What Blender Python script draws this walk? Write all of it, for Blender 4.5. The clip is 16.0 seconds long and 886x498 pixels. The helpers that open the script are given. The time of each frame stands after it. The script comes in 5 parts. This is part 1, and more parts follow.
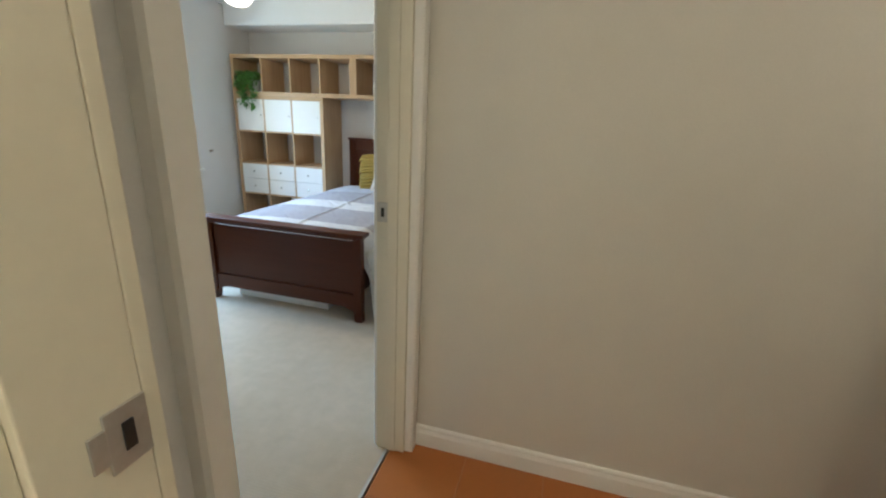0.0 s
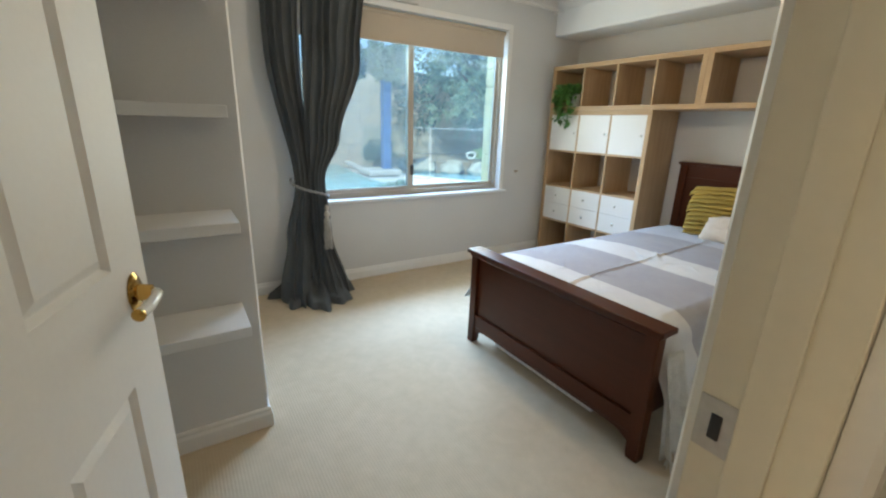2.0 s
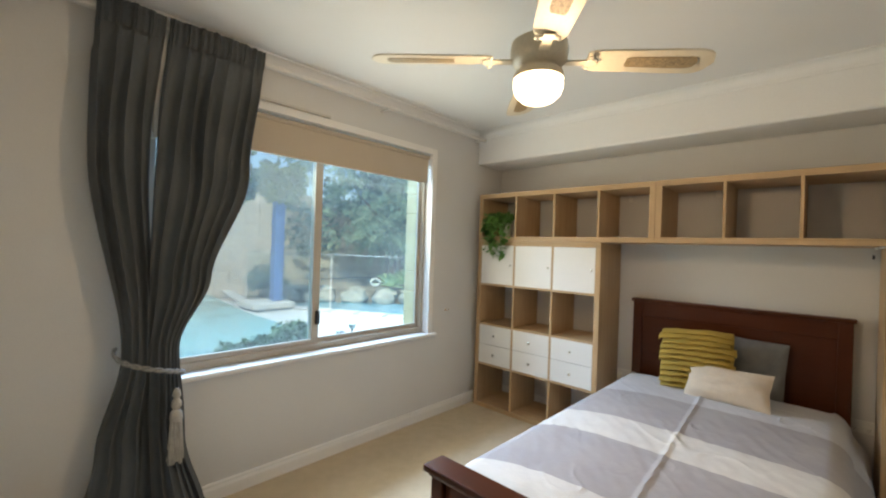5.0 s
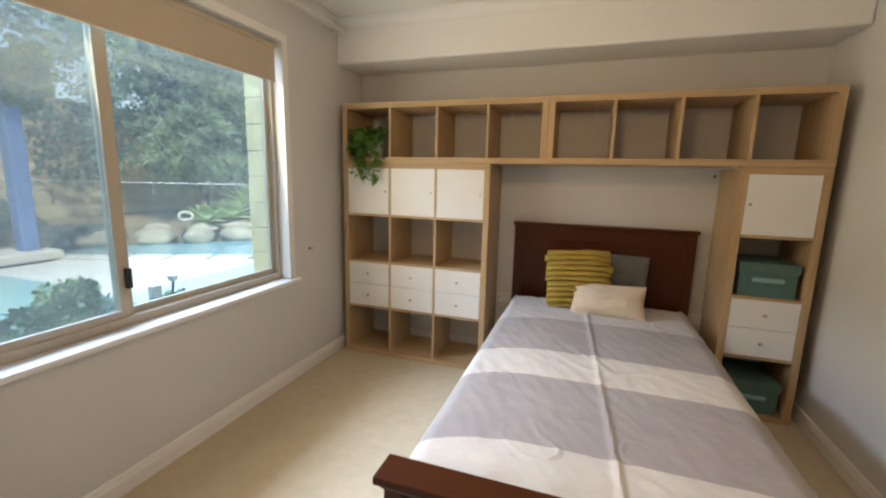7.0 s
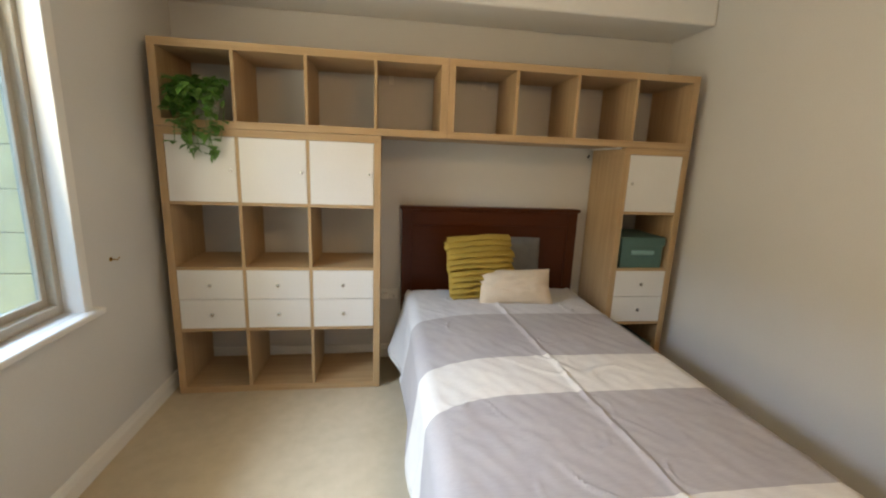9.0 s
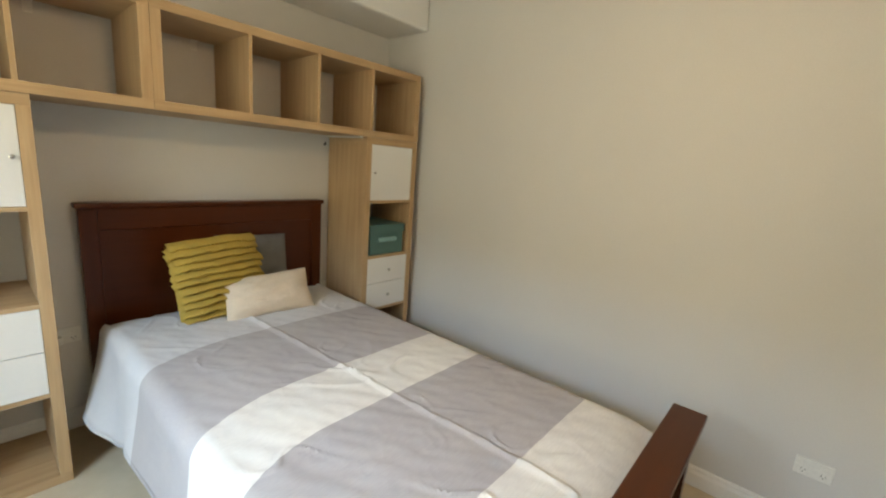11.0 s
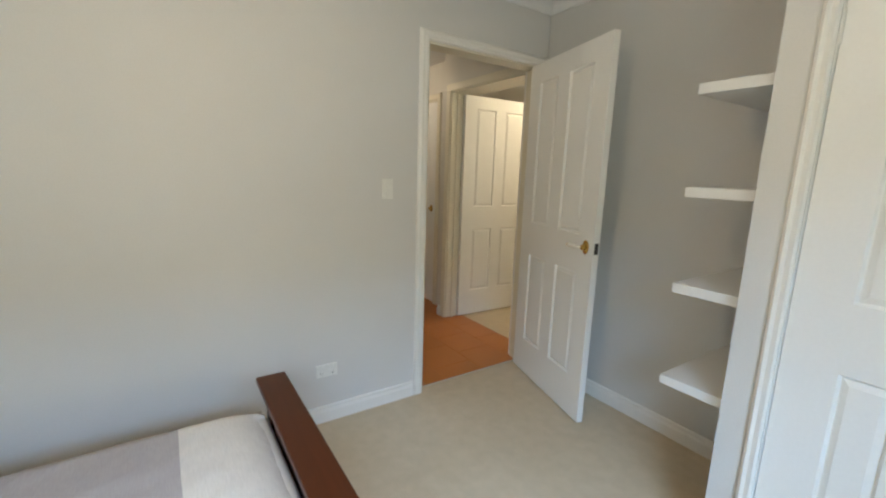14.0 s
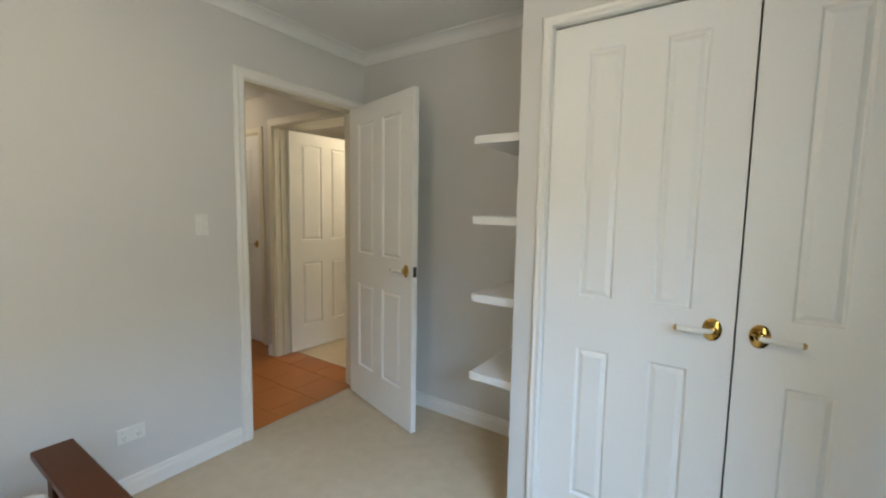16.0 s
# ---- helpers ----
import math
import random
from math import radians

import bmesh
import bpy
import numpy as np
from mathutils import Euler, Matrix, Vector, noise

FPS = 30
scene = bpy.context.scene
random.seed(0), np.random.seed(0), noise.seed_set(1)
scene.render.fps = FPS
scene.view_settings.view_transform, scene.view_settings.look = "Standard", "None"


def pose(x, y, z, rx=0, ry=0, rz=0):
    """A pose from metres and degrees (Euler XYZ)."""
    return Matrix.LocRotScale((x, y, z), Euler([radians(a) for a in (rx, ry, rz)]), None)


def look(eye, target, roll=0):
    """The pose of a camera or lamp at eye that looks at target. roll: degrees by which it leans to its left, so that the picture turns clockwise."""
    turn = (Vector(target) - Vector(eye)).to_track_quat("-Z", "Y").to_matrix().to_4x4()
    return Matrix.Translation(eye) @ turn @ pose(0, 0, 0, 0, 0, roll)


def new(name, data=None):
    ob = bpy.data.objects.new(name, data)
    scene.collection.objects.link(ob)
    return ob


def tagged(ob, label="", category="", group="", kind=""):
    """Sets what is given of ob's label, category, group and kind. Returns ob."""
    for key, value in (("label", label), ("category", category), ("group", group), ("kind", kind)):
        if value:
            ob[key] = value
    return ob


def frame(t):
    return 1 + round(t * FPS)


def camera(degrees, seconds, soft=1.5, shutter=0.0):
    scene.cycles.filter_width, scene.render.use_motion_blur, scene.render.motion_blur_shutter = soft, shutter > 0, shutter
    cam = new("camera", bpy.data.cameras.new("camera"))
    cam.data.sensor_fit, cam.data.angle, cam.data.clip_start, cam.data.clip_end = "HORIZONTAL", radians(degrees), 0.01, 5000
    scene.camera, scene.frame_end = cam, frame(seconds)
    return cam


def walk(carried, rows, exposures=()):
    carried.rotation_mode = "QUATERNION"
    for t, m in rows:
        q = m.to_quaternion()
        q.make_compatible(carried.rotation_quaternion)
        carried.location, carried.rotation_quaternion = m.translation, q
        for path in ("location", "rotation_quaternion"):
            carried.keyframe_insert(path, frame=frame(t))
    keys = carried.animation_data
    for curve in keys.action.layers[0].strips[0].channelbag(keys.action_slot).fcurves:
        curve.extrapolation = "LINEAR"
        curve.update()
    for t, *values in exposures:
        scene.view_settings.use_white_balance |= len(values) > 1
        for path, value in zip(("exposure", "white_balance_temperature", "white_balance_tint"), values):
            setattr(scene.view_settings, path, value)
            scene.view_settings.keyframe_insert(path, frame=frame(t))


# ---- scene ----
cam = camera(93.6, 16.0, soft=2.2)
PATH = [
    (0, (3.593, -4.106, 1.29), (3.101, -2.258, 0.705), 2.8),
    (0.5, (3.535, -3.841, 1.296), (2.774, -2.104, 0.66), 3.5),
    (1, (3.468, -3.606, 1.286), (2.383, -2.076, 0.592), 3.4),
    (1.5, (3.379, -3.379, 1.298), (1.968, -2.139, 0.61), 2.6),
    (2, (3.195, -3.297, 1.304), (1.583, -2.26, 0.732), 1.8),
    (2.5, (3.02, -3.25, 1.32), (1.293, -2.303, 0.972), 1.1),
    (3, (2.878, -3.184, 1.354), (1.105, -2.265, 1.246), 1.4),
    (3.5, (2.744, -3.081, 1.382), (0.981, -2.143, 1.473), 2.0),
    (4, (2.654, -3.007, 1.409), (0.959, -1.957, 1.56), 2.3),
    (4.5, (2.461, -2.972, 1.407), (0.915, -1.708, 1.513), 2.2),
    (5, (2.334, -2.956, 1.389), (0.966, -1.497, 1.387), 1.9),
    (7.5, (1.573, -2.642, 1.362), (1.131, -0.729, 0.983), 1.3),
    (8, (1.418, -2.53, 1.345), (1.187, -0.583, 0.951), 1.4),
    (10.5, (0.929, -2.079, 1.354), (2.114, -0.527, 0.923), 4.4),
    (11, (0.943, -1.999, 1.345), (2.433, -0.725, 0.948), 4.4),
    (11.5, (0.880, -1.865, 1.355), (2.660, -1.030, 0.991), 3.2),
    (12, (0.824, -1.739, 1.352), (2.761, -1.386, 1.0), 2.4),
    (12.5, (0.854, -1.705, 1.323), (2.828, -1.763, 1.008), 1.8),
    (13, (0.888, -1.68, 1.365), (2.812, -2.114, 1.034), 1.4),
    (13.5, (0.923, -1.645, 1.361), (2.726, -2.436, 1.007), 1.5),
    (14, (0.933, -1.55, 1.365), (2.567, -2.644, 1.004), 1.8),
    (14.5, (0.896, -1.496, 1.356), (2.352, -2.819, 0.997), 2.0),
    (15, (0.83, -1.462, 1.357), (2.12, -2.954, 1.028), 1.8),
    (15.5, (0.766, -1.477, 1.359), (1.952, -3.066, 1.091), 1.3),
    (16, (0.761, -1.485, 1.367), (1.882, -3.131, 1.179), 1.0),
]
EXPOSURES = [(0.0, 1.0, 5500, 9), (0.5, 0.90, 5450, 9), (1.0, 0.88, 5800, 10), (1.5, 0.74, 6050, 11), (2.5, 0.84, 6150, 12), (5.0, 0.63, 6950, 16), (7.5, 0.52, 7850, 22), (10.5, 0.63, 7700, 13), (12.0, 0.89, 6850, 12), (14.0, 0.76, 6200, 12), (16.0, 0.62, 6150, 12)]
walk(cam, [(t, look(eye, target, roll)) for t, eye, target, roll in PATH], EXPOSURES)

# ---- world, sun and large lights ----
world = bpy.data.worlds.new("sky")
scene.world = world
world.use_nodes = True
wn = world.node_tree.nodes
sky = wn.new("ShaderNodeTexSky")
sky.sky_type, sky.sun_disc = "NISHITA", False
sky.sun_elevation, sky.sun_rotation = radians(48), radians(132)
wn["Background"].inputs["Strength"].default_value = 0.15
world.node_tree.links.new(sky.outputs[0], wn["Background"].inputs["Color"])

sun_data = bpy.data.lights.new("sun", "SUN")
sun_data.energy, sun_data.angle, sun_data.color = 4.4, radians(0.6), (1.0, 0.95, 0.86)
sun = new("sun", sun_data)
sun.matrix_world = look((20 * math.sin(radians(132)), 20 * math.cos(radians(132)), 22.2), (0, 0, 0))

WX, EX, NY, SY, FY = -0.06, 3.007, 0.405, -3.725, -3.088   # bedroom wall faces: west, east, north, south, wardrobe front
PX, CZ = 1.486, 2.455                                    # east face of the wardrobe partition, ceiling height
WIN = (-2.52, -0.55, 0.70, 2.16)                          # window opening along y and z
DOOR = (-3.678, -2.797, 2.072)                              # bedroom door opening along y, head height
HX, HN, HS = 3.125, -2.738, -3.84                          # hall: west face, north wall, south wall

def stand_in_lamp(name, watts, col, aim, spread, x=-0.112, size=(1.30, 1.08), z=1.34, y=-1.27):
    """Added area lamp imitating window daylight: open sky above the trees, and sunlit ground."""
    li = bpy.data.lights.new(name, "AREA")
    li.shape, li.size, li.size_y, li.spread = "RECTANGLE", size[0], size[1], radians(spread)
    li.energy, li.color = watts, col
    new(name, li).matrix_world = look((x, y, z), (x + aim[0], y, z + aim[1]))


# unseen lamp panel well outside the wall, standing in for the open sky
stand_in_lamp("sky_stand_in", 560, (0.43, 0.68, 1.0), (1.0, -0.7), 170, -2.75, (6.5, 1.4), 3.50, -0.4)
# unseen lamp in the opening, standing in for light off the ground and trees
stand_in_lamp("ground_bounce_stand_in", 10.5, (0.97, 0.97, 0.76), (1.0, 0.12), 165)

# ---- materials ----
def nodes_of(name):
    m = bpy.data.materials.new(name)
    m.use_nodes = True
    return m, m.node_tree.nodes, m.node_tree.links, m.node_tree.nodes["Principled BSDF"]


def noise_node(n, l, vec, scale, detail=4, rough=0.55):
    x = n.new("ShaderNodeTexNoise")
    x.inputs["Scale"].default_value, x.inputs["Detail"].default_value, x.inputs["Roughness"].default_value = scale, detail, rough
    l.new(vec, x.inputs["Vector"])
    return x.outputs["Fac"]


def noise_colour(n, l, vec, scale):
    x = n.new("ShaderNodeTexNoise")
    x.inputs["Scale"].default_value = scale
    l.new(vec, x.inputs["Vector"])
    return x.outputs["Color"]


def ramp(n, l, fac, stops, constant=False):
    r = n.new("ShaderNodeValToRGB")
    e = r.color_ramp.elements
    while len(e) < len(stops):
        e.new(0.5)
    for item, (p, c) in zip(e, stops):
        item.position, item.color = p, (*c, 1)
    if constant:
        r.color_ramp.interpolation = "CONSTANT"
    l.new(fac, r.inputs["Fac"])
    return r.outputs["Color"]


def mix(n, l, a, b, fac, mode="MIX"):
    x = n.new("ShaderNodeMix")
    x.data_type, x.blend_type = "RGBA", mode
    for sock, v in ((x.inputs["Factor"], fac), (x.inputs["A"], a), (x.inputs["B"], b)):
        if isinstance(v, (int, float)):
            sock.default_value = v
        elif isinstance(v, tuple):
            sock.default_value = (*v, 1)
        else:
            l.new(v, sock)
    return x.outputs["Result"]


def bump(n, l, height, bsdf, strength, dist):
    b = n.new("ShaderNodeBump")
    b.inputs["Strength"].default_value, b.inputs["Distance"].default_value = strength, dist
    l.new(height, b.inputs["Height"])
    l.new(b.outputs["Normal"], bsdf.inputs["Normal"])


def mat(name, col, rough=0.5, metal=0.0, var=0.08, scale=3.0, grain=0.05, gscale=90.0, relief=0.15, depth=0.0006, rvar=0.08, spec=0.5, stretch=None):
    """Plain surface: broad and fine colour variation, uneven gloss, fine relief."""
    m, n, l, b = nodes_of(name)
    tc = n.new("ShaderNodeTexCoord").outputs["Object"]
    if stretch:
        mp = n.new("ShaderNodeMapping")
        mp.inputs["Scale"].default_value = stretch
        l.new(tc, mp.inputs["Vector"])
        tc = mp.outputs["Vector"]
    big, fine = noise_node(n, l, tc, scale), noise_node(n, l, tc, gscale, 3)
    dark = tuple(c * (1 - var * 1.6) for c in col)
    light = tuple(min(1, c * (1 + var)) for c in col)
    c = ramp(n, l, big, [(0.3, dark), (0.7, light)])
    g = ramp(n, l, fine, [(0.3, (1 - grain * 2,) * 3), (0.7, (1, 1, 1))])
    l.new(mix(n, l, c, g, 1.0, "MULTIPLY"), b.inputs["Base Color"])
    rr = ramp(n, l, big, [(0.2, (max(0, rough - rvar),) * 3), (0.8, (min(1, rough + rvar),) * 3)])
    l.new(rr, b.inputs["Roughness"])
    b.inputs["Metallic"].default_value = metal
    b.inputs["Specular IOR Level"].default_value = spec
    if relief:
        bump(n, l, fine, b, relief, depth)
    return m


def wood(name, dark, light, rough=0.4, axis="x", scale=1.0, coat=0.0, rel=0.12, rv=1.0, spec=0.4):
    m, n, l, b = nodes_of(name)
    tc = n.new("ShaderNodeTexCoord").outputs["Object"]
    info = n.new("ShaderNodeObjectInfo")
    add = n.new("ShaderNodeVectorMath")
    add.operation = "ADD"
    l.new(tc, add.inputs[0])
    mul = n.new("ShaderNodeMath")
    mul.operation = "MULTIPLY"
    mul.inputs[1].default_value = 7.0
    l.new(info.outputs["Random"], mul.inputs[0])
    l.new(mul.outputs[0], add.inputs[1])
    mp = n.new("ShaderNodeMapping")
    s = {"x": (1.2, 26, 26), "y": (26, 1.2, 26), "z": (26, 26, 1.2)}[axis]
    mp.inputs["Scale"].default_value = tuple(v * scale for v in s)
    l.new(add.outputs[0], mp.inputs["Vector"])
    grain = noise_node(n, l, mp.outputs["Vector"], 1.6, 6, 0.65)
    broad = noise_node(n, l, add.outputs[0], 3.0, 2)
    c = ramp(n, l, grain, [(0.32, dark), (0.68, light)])
    c2 = ramp(n, l, broad, [(0.3, (0.86, 0.85, 0.84)), (0.7, (1, 1, 1))])
    l.new(mix(n, l, c, c2, 0.8, "MULTIPLY"), b.inputs["Base Color"])
    rr = ramp(n, l, grain, [(0.2, (rough - 0.06 * rv,) * 3), (0.8, (rough + 0.08 * rv,) * 3)])
    l.new(rr, b.inputs["Roughness"])
    b.inputs["Specular IOR Level"].default_value = spec
    b.inputs["Coat Weight"].default_value = coat
    b.inputs["Coat Roughness"].default_value = 0.18
    bump(n, l, grain, b, rel, 0.0006)
    return m


M_WALL = mat("painted_wall_grey", (0.66, 0.655, 0.64), 0.55, var=0.025, scale=1.3, grain=0.02, gscale=160, relief=0.12, depth=0.0008)
M_WALL_HALL = mat("painted_wall_hall", (0.64, 0.62, 0.57), 0.55, var=0.025, scale=1.3, grain=0.02, gscale=160, relief=0.12, depth=0.0008)
M_CEIL = mat("ceiling_white", (0.80, 0.80, 0.79), 0.75, var=0.02, scale=0.9, grain=0.02, gscale=180, relief=0.1)
M_TRIM = mat("gloss_white_trim", (0.80, 0.79, 0.76), 0.32, var=0.015, scale=3, grain=0.012, gscale=60, relief=0.05, depth=0.0005, rvar=0.02)
M_TRIM_CREAM = mat("cream_trim", (0.74, 0.70, 0.58), 0.4, var=0.02, scale=3, grain=0.012, gscale=60, relief=0.05, depth=0.0005, rvar=0.02)
M_DOOR = mat("white_door_paint", (0.82, 0.82, 0.80), 0.50, var=0.012, scale=2, grain=0.012, gscale=90, relief=0.05, depth=0.0004, rvar=0.015)
M_OAK = wood("oak_effect_board_x", (0.44, 0.29, 0.155), (0.56, 0.39, 0.225), 0.45, "x")
M_OAKZ = wood("oak_effect_board_z", (0.44, 0.29, 0.155), (0.56, 0.39, 0.225), 0.45, "z")
M_WHITE = mat("white_foil", (0.76, 0.76, 0.745), 0.42, var=0.015, grain=0.01, relief=0.04)
M_MAHOG = wood("mahogany_x", (0.066, 0.0150, 0.0037), (0.080, 0.0185, 0.0047), 0.32, "x", coat=0.03, rel=0.015, rv=0.15, spec=0.25)
M_MAHOGZ = wood("mahogany_z", (0.066, 0.0150, 0.0037), (0.080, 0.0185, 0.0047), 0.32, "z", coat=0.03, rel=0.015, rv=0.15, spec=0.25)
M_BRASS = mat("polished_brass", (0.58, 0.36, 0.10), 0.10, 1.0, var=0.08, grain=0.03, relief=0.03)
M_CHROME = mat("chrome", (0.75, 0.75, 0.74), 0.16, 1.0, var=0.04, relief=0.02)
M_STEEL = mat("brushed_steel", (0.58, 0.57, 0.54), 0.42, 0.6, var=0.06, relief=0.05)
M_PORCELAIN = mat("white_ceramic_lever", (0.78, 0.77, 0.72), 0.15, var=0.02, relief=0.02)
M_PLASTIC = mat("white_plastic", (0.80, 0.80, 0.77), 0.3, var=0.02, relief=0.03)
M_BLACK = mat("black_plastic", (0.02, 0.02, 0.022), 0.4, var=0.1, relief=0.05)
M_CURTAIN = mat("charcoal_curtain_cloth", (0.115, 0.125, 0.132), 0.88, var=0.08, scale=6, grain=0.14, gscale=420, relief=0.35, depth=0.0012, spec=0.25)
M_SLOT = mat("grey_pin_slot", (0.20, 0.20, 0.19), 0.6, var=0.05, relief=0)
M_LINING = mat("curtain_lining", (0.70, 0.69, 0.66), 0.85, var=0.03, relief=0.1)
M_CORD = mat("twisted_cord", (0.34, 0.33, 0.31), 0.6, var=0.25, scale=60, grain=0.2, gscale=300, relief=0.5, depth=0.002)
M_TASSEL = mat("ivory_tassel", (0.50, 0.47, 0.42), 0.65, var=0.12, scale=30, grain=0.15, gscale=300, relief=0.6, depth=0.002)
M_ALU = mat("beige_window_aluminium", (0.52, 0.47, 0.385), 0.45, 0.0, var=0.05, relief=0.04)
M_BLIND = mat("beige_roller_blind", (0.52, 0.44, 0.34), 0.8, var=0.03, scale=2, grain=0.05, gscale=350, relief=0.25)
M_YELLOW = mat("mustard_ruffle_cloth", (0.43, 0.285, 0.05), 0.8, var=0.08, scale=10, grain=0.08, gscale=250, relief=0.3, depth=0.001)
M_GREYCUSH = mat("grey_velvet", (0.17, 0.17, 0.165), 0.8, var=0.12, scale=12, grain=0.08, gscale=260, relief=0.2)
M_CREAM = mat("cream_cushion_cloth", (0.66, 0.55, 0.43), 0.8, var=0.06, scale=10, grain=0.08, gscale=280, relief=0.3, depth=0.001)
M_TEAL = mat("teal_storage_box_card", (0.075, 0.165, 0.15), 0.6, var=0.06, scale=8, grain=0.05, relief=0.1)
M_TEALTAB = mat("pale_teal_webbing", (0.25, 0.45, 0.44), 0.6, var=0.05, relief=0.2)
M_SHEET = mat("white_bed_sheet", (0.74, 0.73, 0.72), 0.85, var=0.05, scale=8, grain=0.04, gscale=300, relief=0.2)
M_THROW = mat("ivory_fringed_throw", (0.68, 0.65, 0.58), 0.85, var=0.08, scale=20, grain=0.12, gscale=260, relief=0.5, depth=0.0015)
M_FAN = mat("cream_fan_enamel", (0.66, 0.60, 0.47), 0.35, var=0.04, relief=0.04)
M_RATTAN = mat("rattan_inlay", (0.40, 0.30, 0.17), 0.6, var=0.25, scale=90, grain=0.25, gscale=260, relief=0.6, depth=0.002)
M_LEAF = mat("pothos_leaf", (0.12, 0.28, 0.06), 0.4, var=0.35, scale=18, relief=0.1)
M_POT = mat("white_glazed_pot", (0.72, 0.72, 0.70), 0.2, var=0.05, relief=0.05)
M_SOIL = mat("potting_soil", (0.05, 0.035, 0.025), 0.9, var=0.3, scale=40, relief=0.8, depth=0.003)


def carpet_material():
    m, n, l, b = nodes_of("ribbed_beige_carpet")
    tc = n.new("ShaderNodeTexCoord").outputs["Object"]
    big, mid, fine = noise_node(n, l, tc, 1.4), noise_node(n, l, tc, 14), noise_node(n, l, tc, 420, 2)
    c = ramp(n, l, big, [(0.3, (0.60, 0.50, 0.36)), (0.7, (0.66, 0.56, 0.42))])
    c = mix(n, l, c, ramp(n, l, mid, [(0.3, (0.90, 0.90, 0.89)), (0.7, (1, 1, 1))]), 1.0, "MULTIPLY")
    w = n.new("ShaderNodeTexWave")
    w.wave_type, w.bands_direction, w.wave_profile = "BANDS", "Y", "SIN"
    w.inputs["Scale"].default_value, w.inputs["Distortion"].default_value = 26.0, 0.8
    w.inputs["Detail"].default_value, w.inputs["Detail Scale"].default_value = 2.0, 6.0
    l.new(tc, w.inputs["Vector"])
    c = mix(n, l, c, ramp(n, l, w.outputs["Fac"], [(0.0, (0.975, 0.97, 0.965)), (0.5, (1, 1, 1))]), 1.0, "MULTIPLY")
    c = mix(n, l, c, ramp(n, l, fine, [(0.3, (0.90, 0.90, 0.89)), (0.7, (1, 1, 1))]), 1.0, "MULTIPLY")
    l.new(c, b.inputs["Base Color"])
    b.inputs["Roughness"].default_value = 0.95
    b.inputs["Specular IOR Level"].default_value = 0.15
    s = n.new("ShaderNodeMath")
    s.operation = "MULTIPLY_ADD"
    s.inputs[1].default_value = 0.6
    l.new(fine, s.inputs[0])
    l.new(w.outputs["Fac"], s.inputs[2])
    bump(n, l, s.outputs[0], b, 0.25, 0.002)
    return m


M_CARPET = carpet_material()


def cover_material():
    """Woven cover: bands across the bed in pale grey, taupe and ivory."""
    m, n, l, b = nodes_of("banded_bed_cover")
    tc = n.new("ShaderNodeTexCoord").outputs["Object"]
    sep = n.new("ShaderNodeSeparateXYZ")
    l.new(tc, sep.inputs[0])
    rng = n.new("ShaderNodeMapRange")
    rng.inputs["From Min"].default_value, rng.inputs["From Max"].default_value = -2.0, 0.5
    def calc(op, a, b_, c_=None):
        q = n.new("ShaderNodeMath")
        q.operation = op
        for k_, v_ in enumerate((a, b_, c_)):
            if isinstance(v_, (int, float)):
                q.inputs[k_].default_value = v_
            elif v_ is not None:
                l.new(v_, q.inputs[k_])
        return q.outputs[0]
    # the bands run straight over the top and drift towards the foot down the west side
    west = calc("MAXIMUM", calc("SUBTRACT", 1.62, sep.outputs["X"]), 0.0)
    drift = calc("MULTIPLY_ADD", calc("MULTIPLY", west, west), 0.85, sep.outputs["Y"])
    wob_ = calc("SUBTRACT", noise_node(n, l, tc, 2.3, 2), 0.5)
    l.new(calc("MULTIPLY_ADD", wob_, 0.018, drift), rng.inputs["Value"])
    f = lambda y: (y + 2.0) / 2.5
    taupe, ivory, pale = (0.43, 0.405, 0.405), (0.72, 0.695, 0.65), (0.60, 0.60, 0.61)
    c = ramp(n, l, rng.outputs[0], [(0.0, ivory), (f(-1.535), taupe), (f(-1.056), ivory), (f(-0.774), taupe), (f(-0.29), pale)], True)
    blotch = noise_node(n, l, tc, 5, 3)
    c = mix(n, l, c, ramp(n, l, blotch, [(0.3, (0.90, 0.90, 0.93)), (0.7, (1, 1, 1))]), 1.0, "MULTIPLY")
    mp = n.new("ShaderNodeMapping")
    mp.inputs["Scale"].default_value = (30, 420, 300)
    l.new(tc, mp.inputs["Vector"])
    weave = noise_node(n, l, mp.outputs["Vector"], 1.0, 3)
    c = mix(n, l, c, ramp(n, l, weave, [(0.3, (0.88, 0.88, 0.88)), (0.7, (1, 1, 1))]), 1.0, "MULTIPLY")
    l.new(c, b.inputs["Base Color"])
    b.inputs["Roughness"].default_value = 0.85
    b.inputs["Specular IOR Level"].default_value = 0.2
    warp = mix(n, l, tc, noise_colour(n, l, tc, 4.0), 0.10, "LINEAR_LIGHT")
    facets = n.new("ShaderNodeTexVoronoi")
    facets.inputs["Scale"].default_value = 7.0
    l.new(warp, facets.inputs["Vector"])
    small = n.new("ShaderNodeTexVoronoi")
    small.inputs["Scale"].default_value = 19.0
    l.new(warp, small.inputs["Vector"])
    h = n.new("ShaderNodeMath")
    h.operation = "MULTIPLY_ADD"
    h.inputs[1].default_value = 0.35
    l.new(small.outputs["Distance"], h.inputs[0])
    l.new(facets.outputs["Distance"], h.inputs[2])
    h2 = n.new("ShaderNodeMath")
    h2.operation = "MULTIPLY_ADD"
    h2.inputs[1].default_value = 0.06
    l.new(weave, h2.inputs[0])
    l.new(h.outputs[0], h2.inputs[2])
    bump(n, l, h2.outputs[0], b, 0.22, 0.016)
    return m


M_COVER = cover_material()


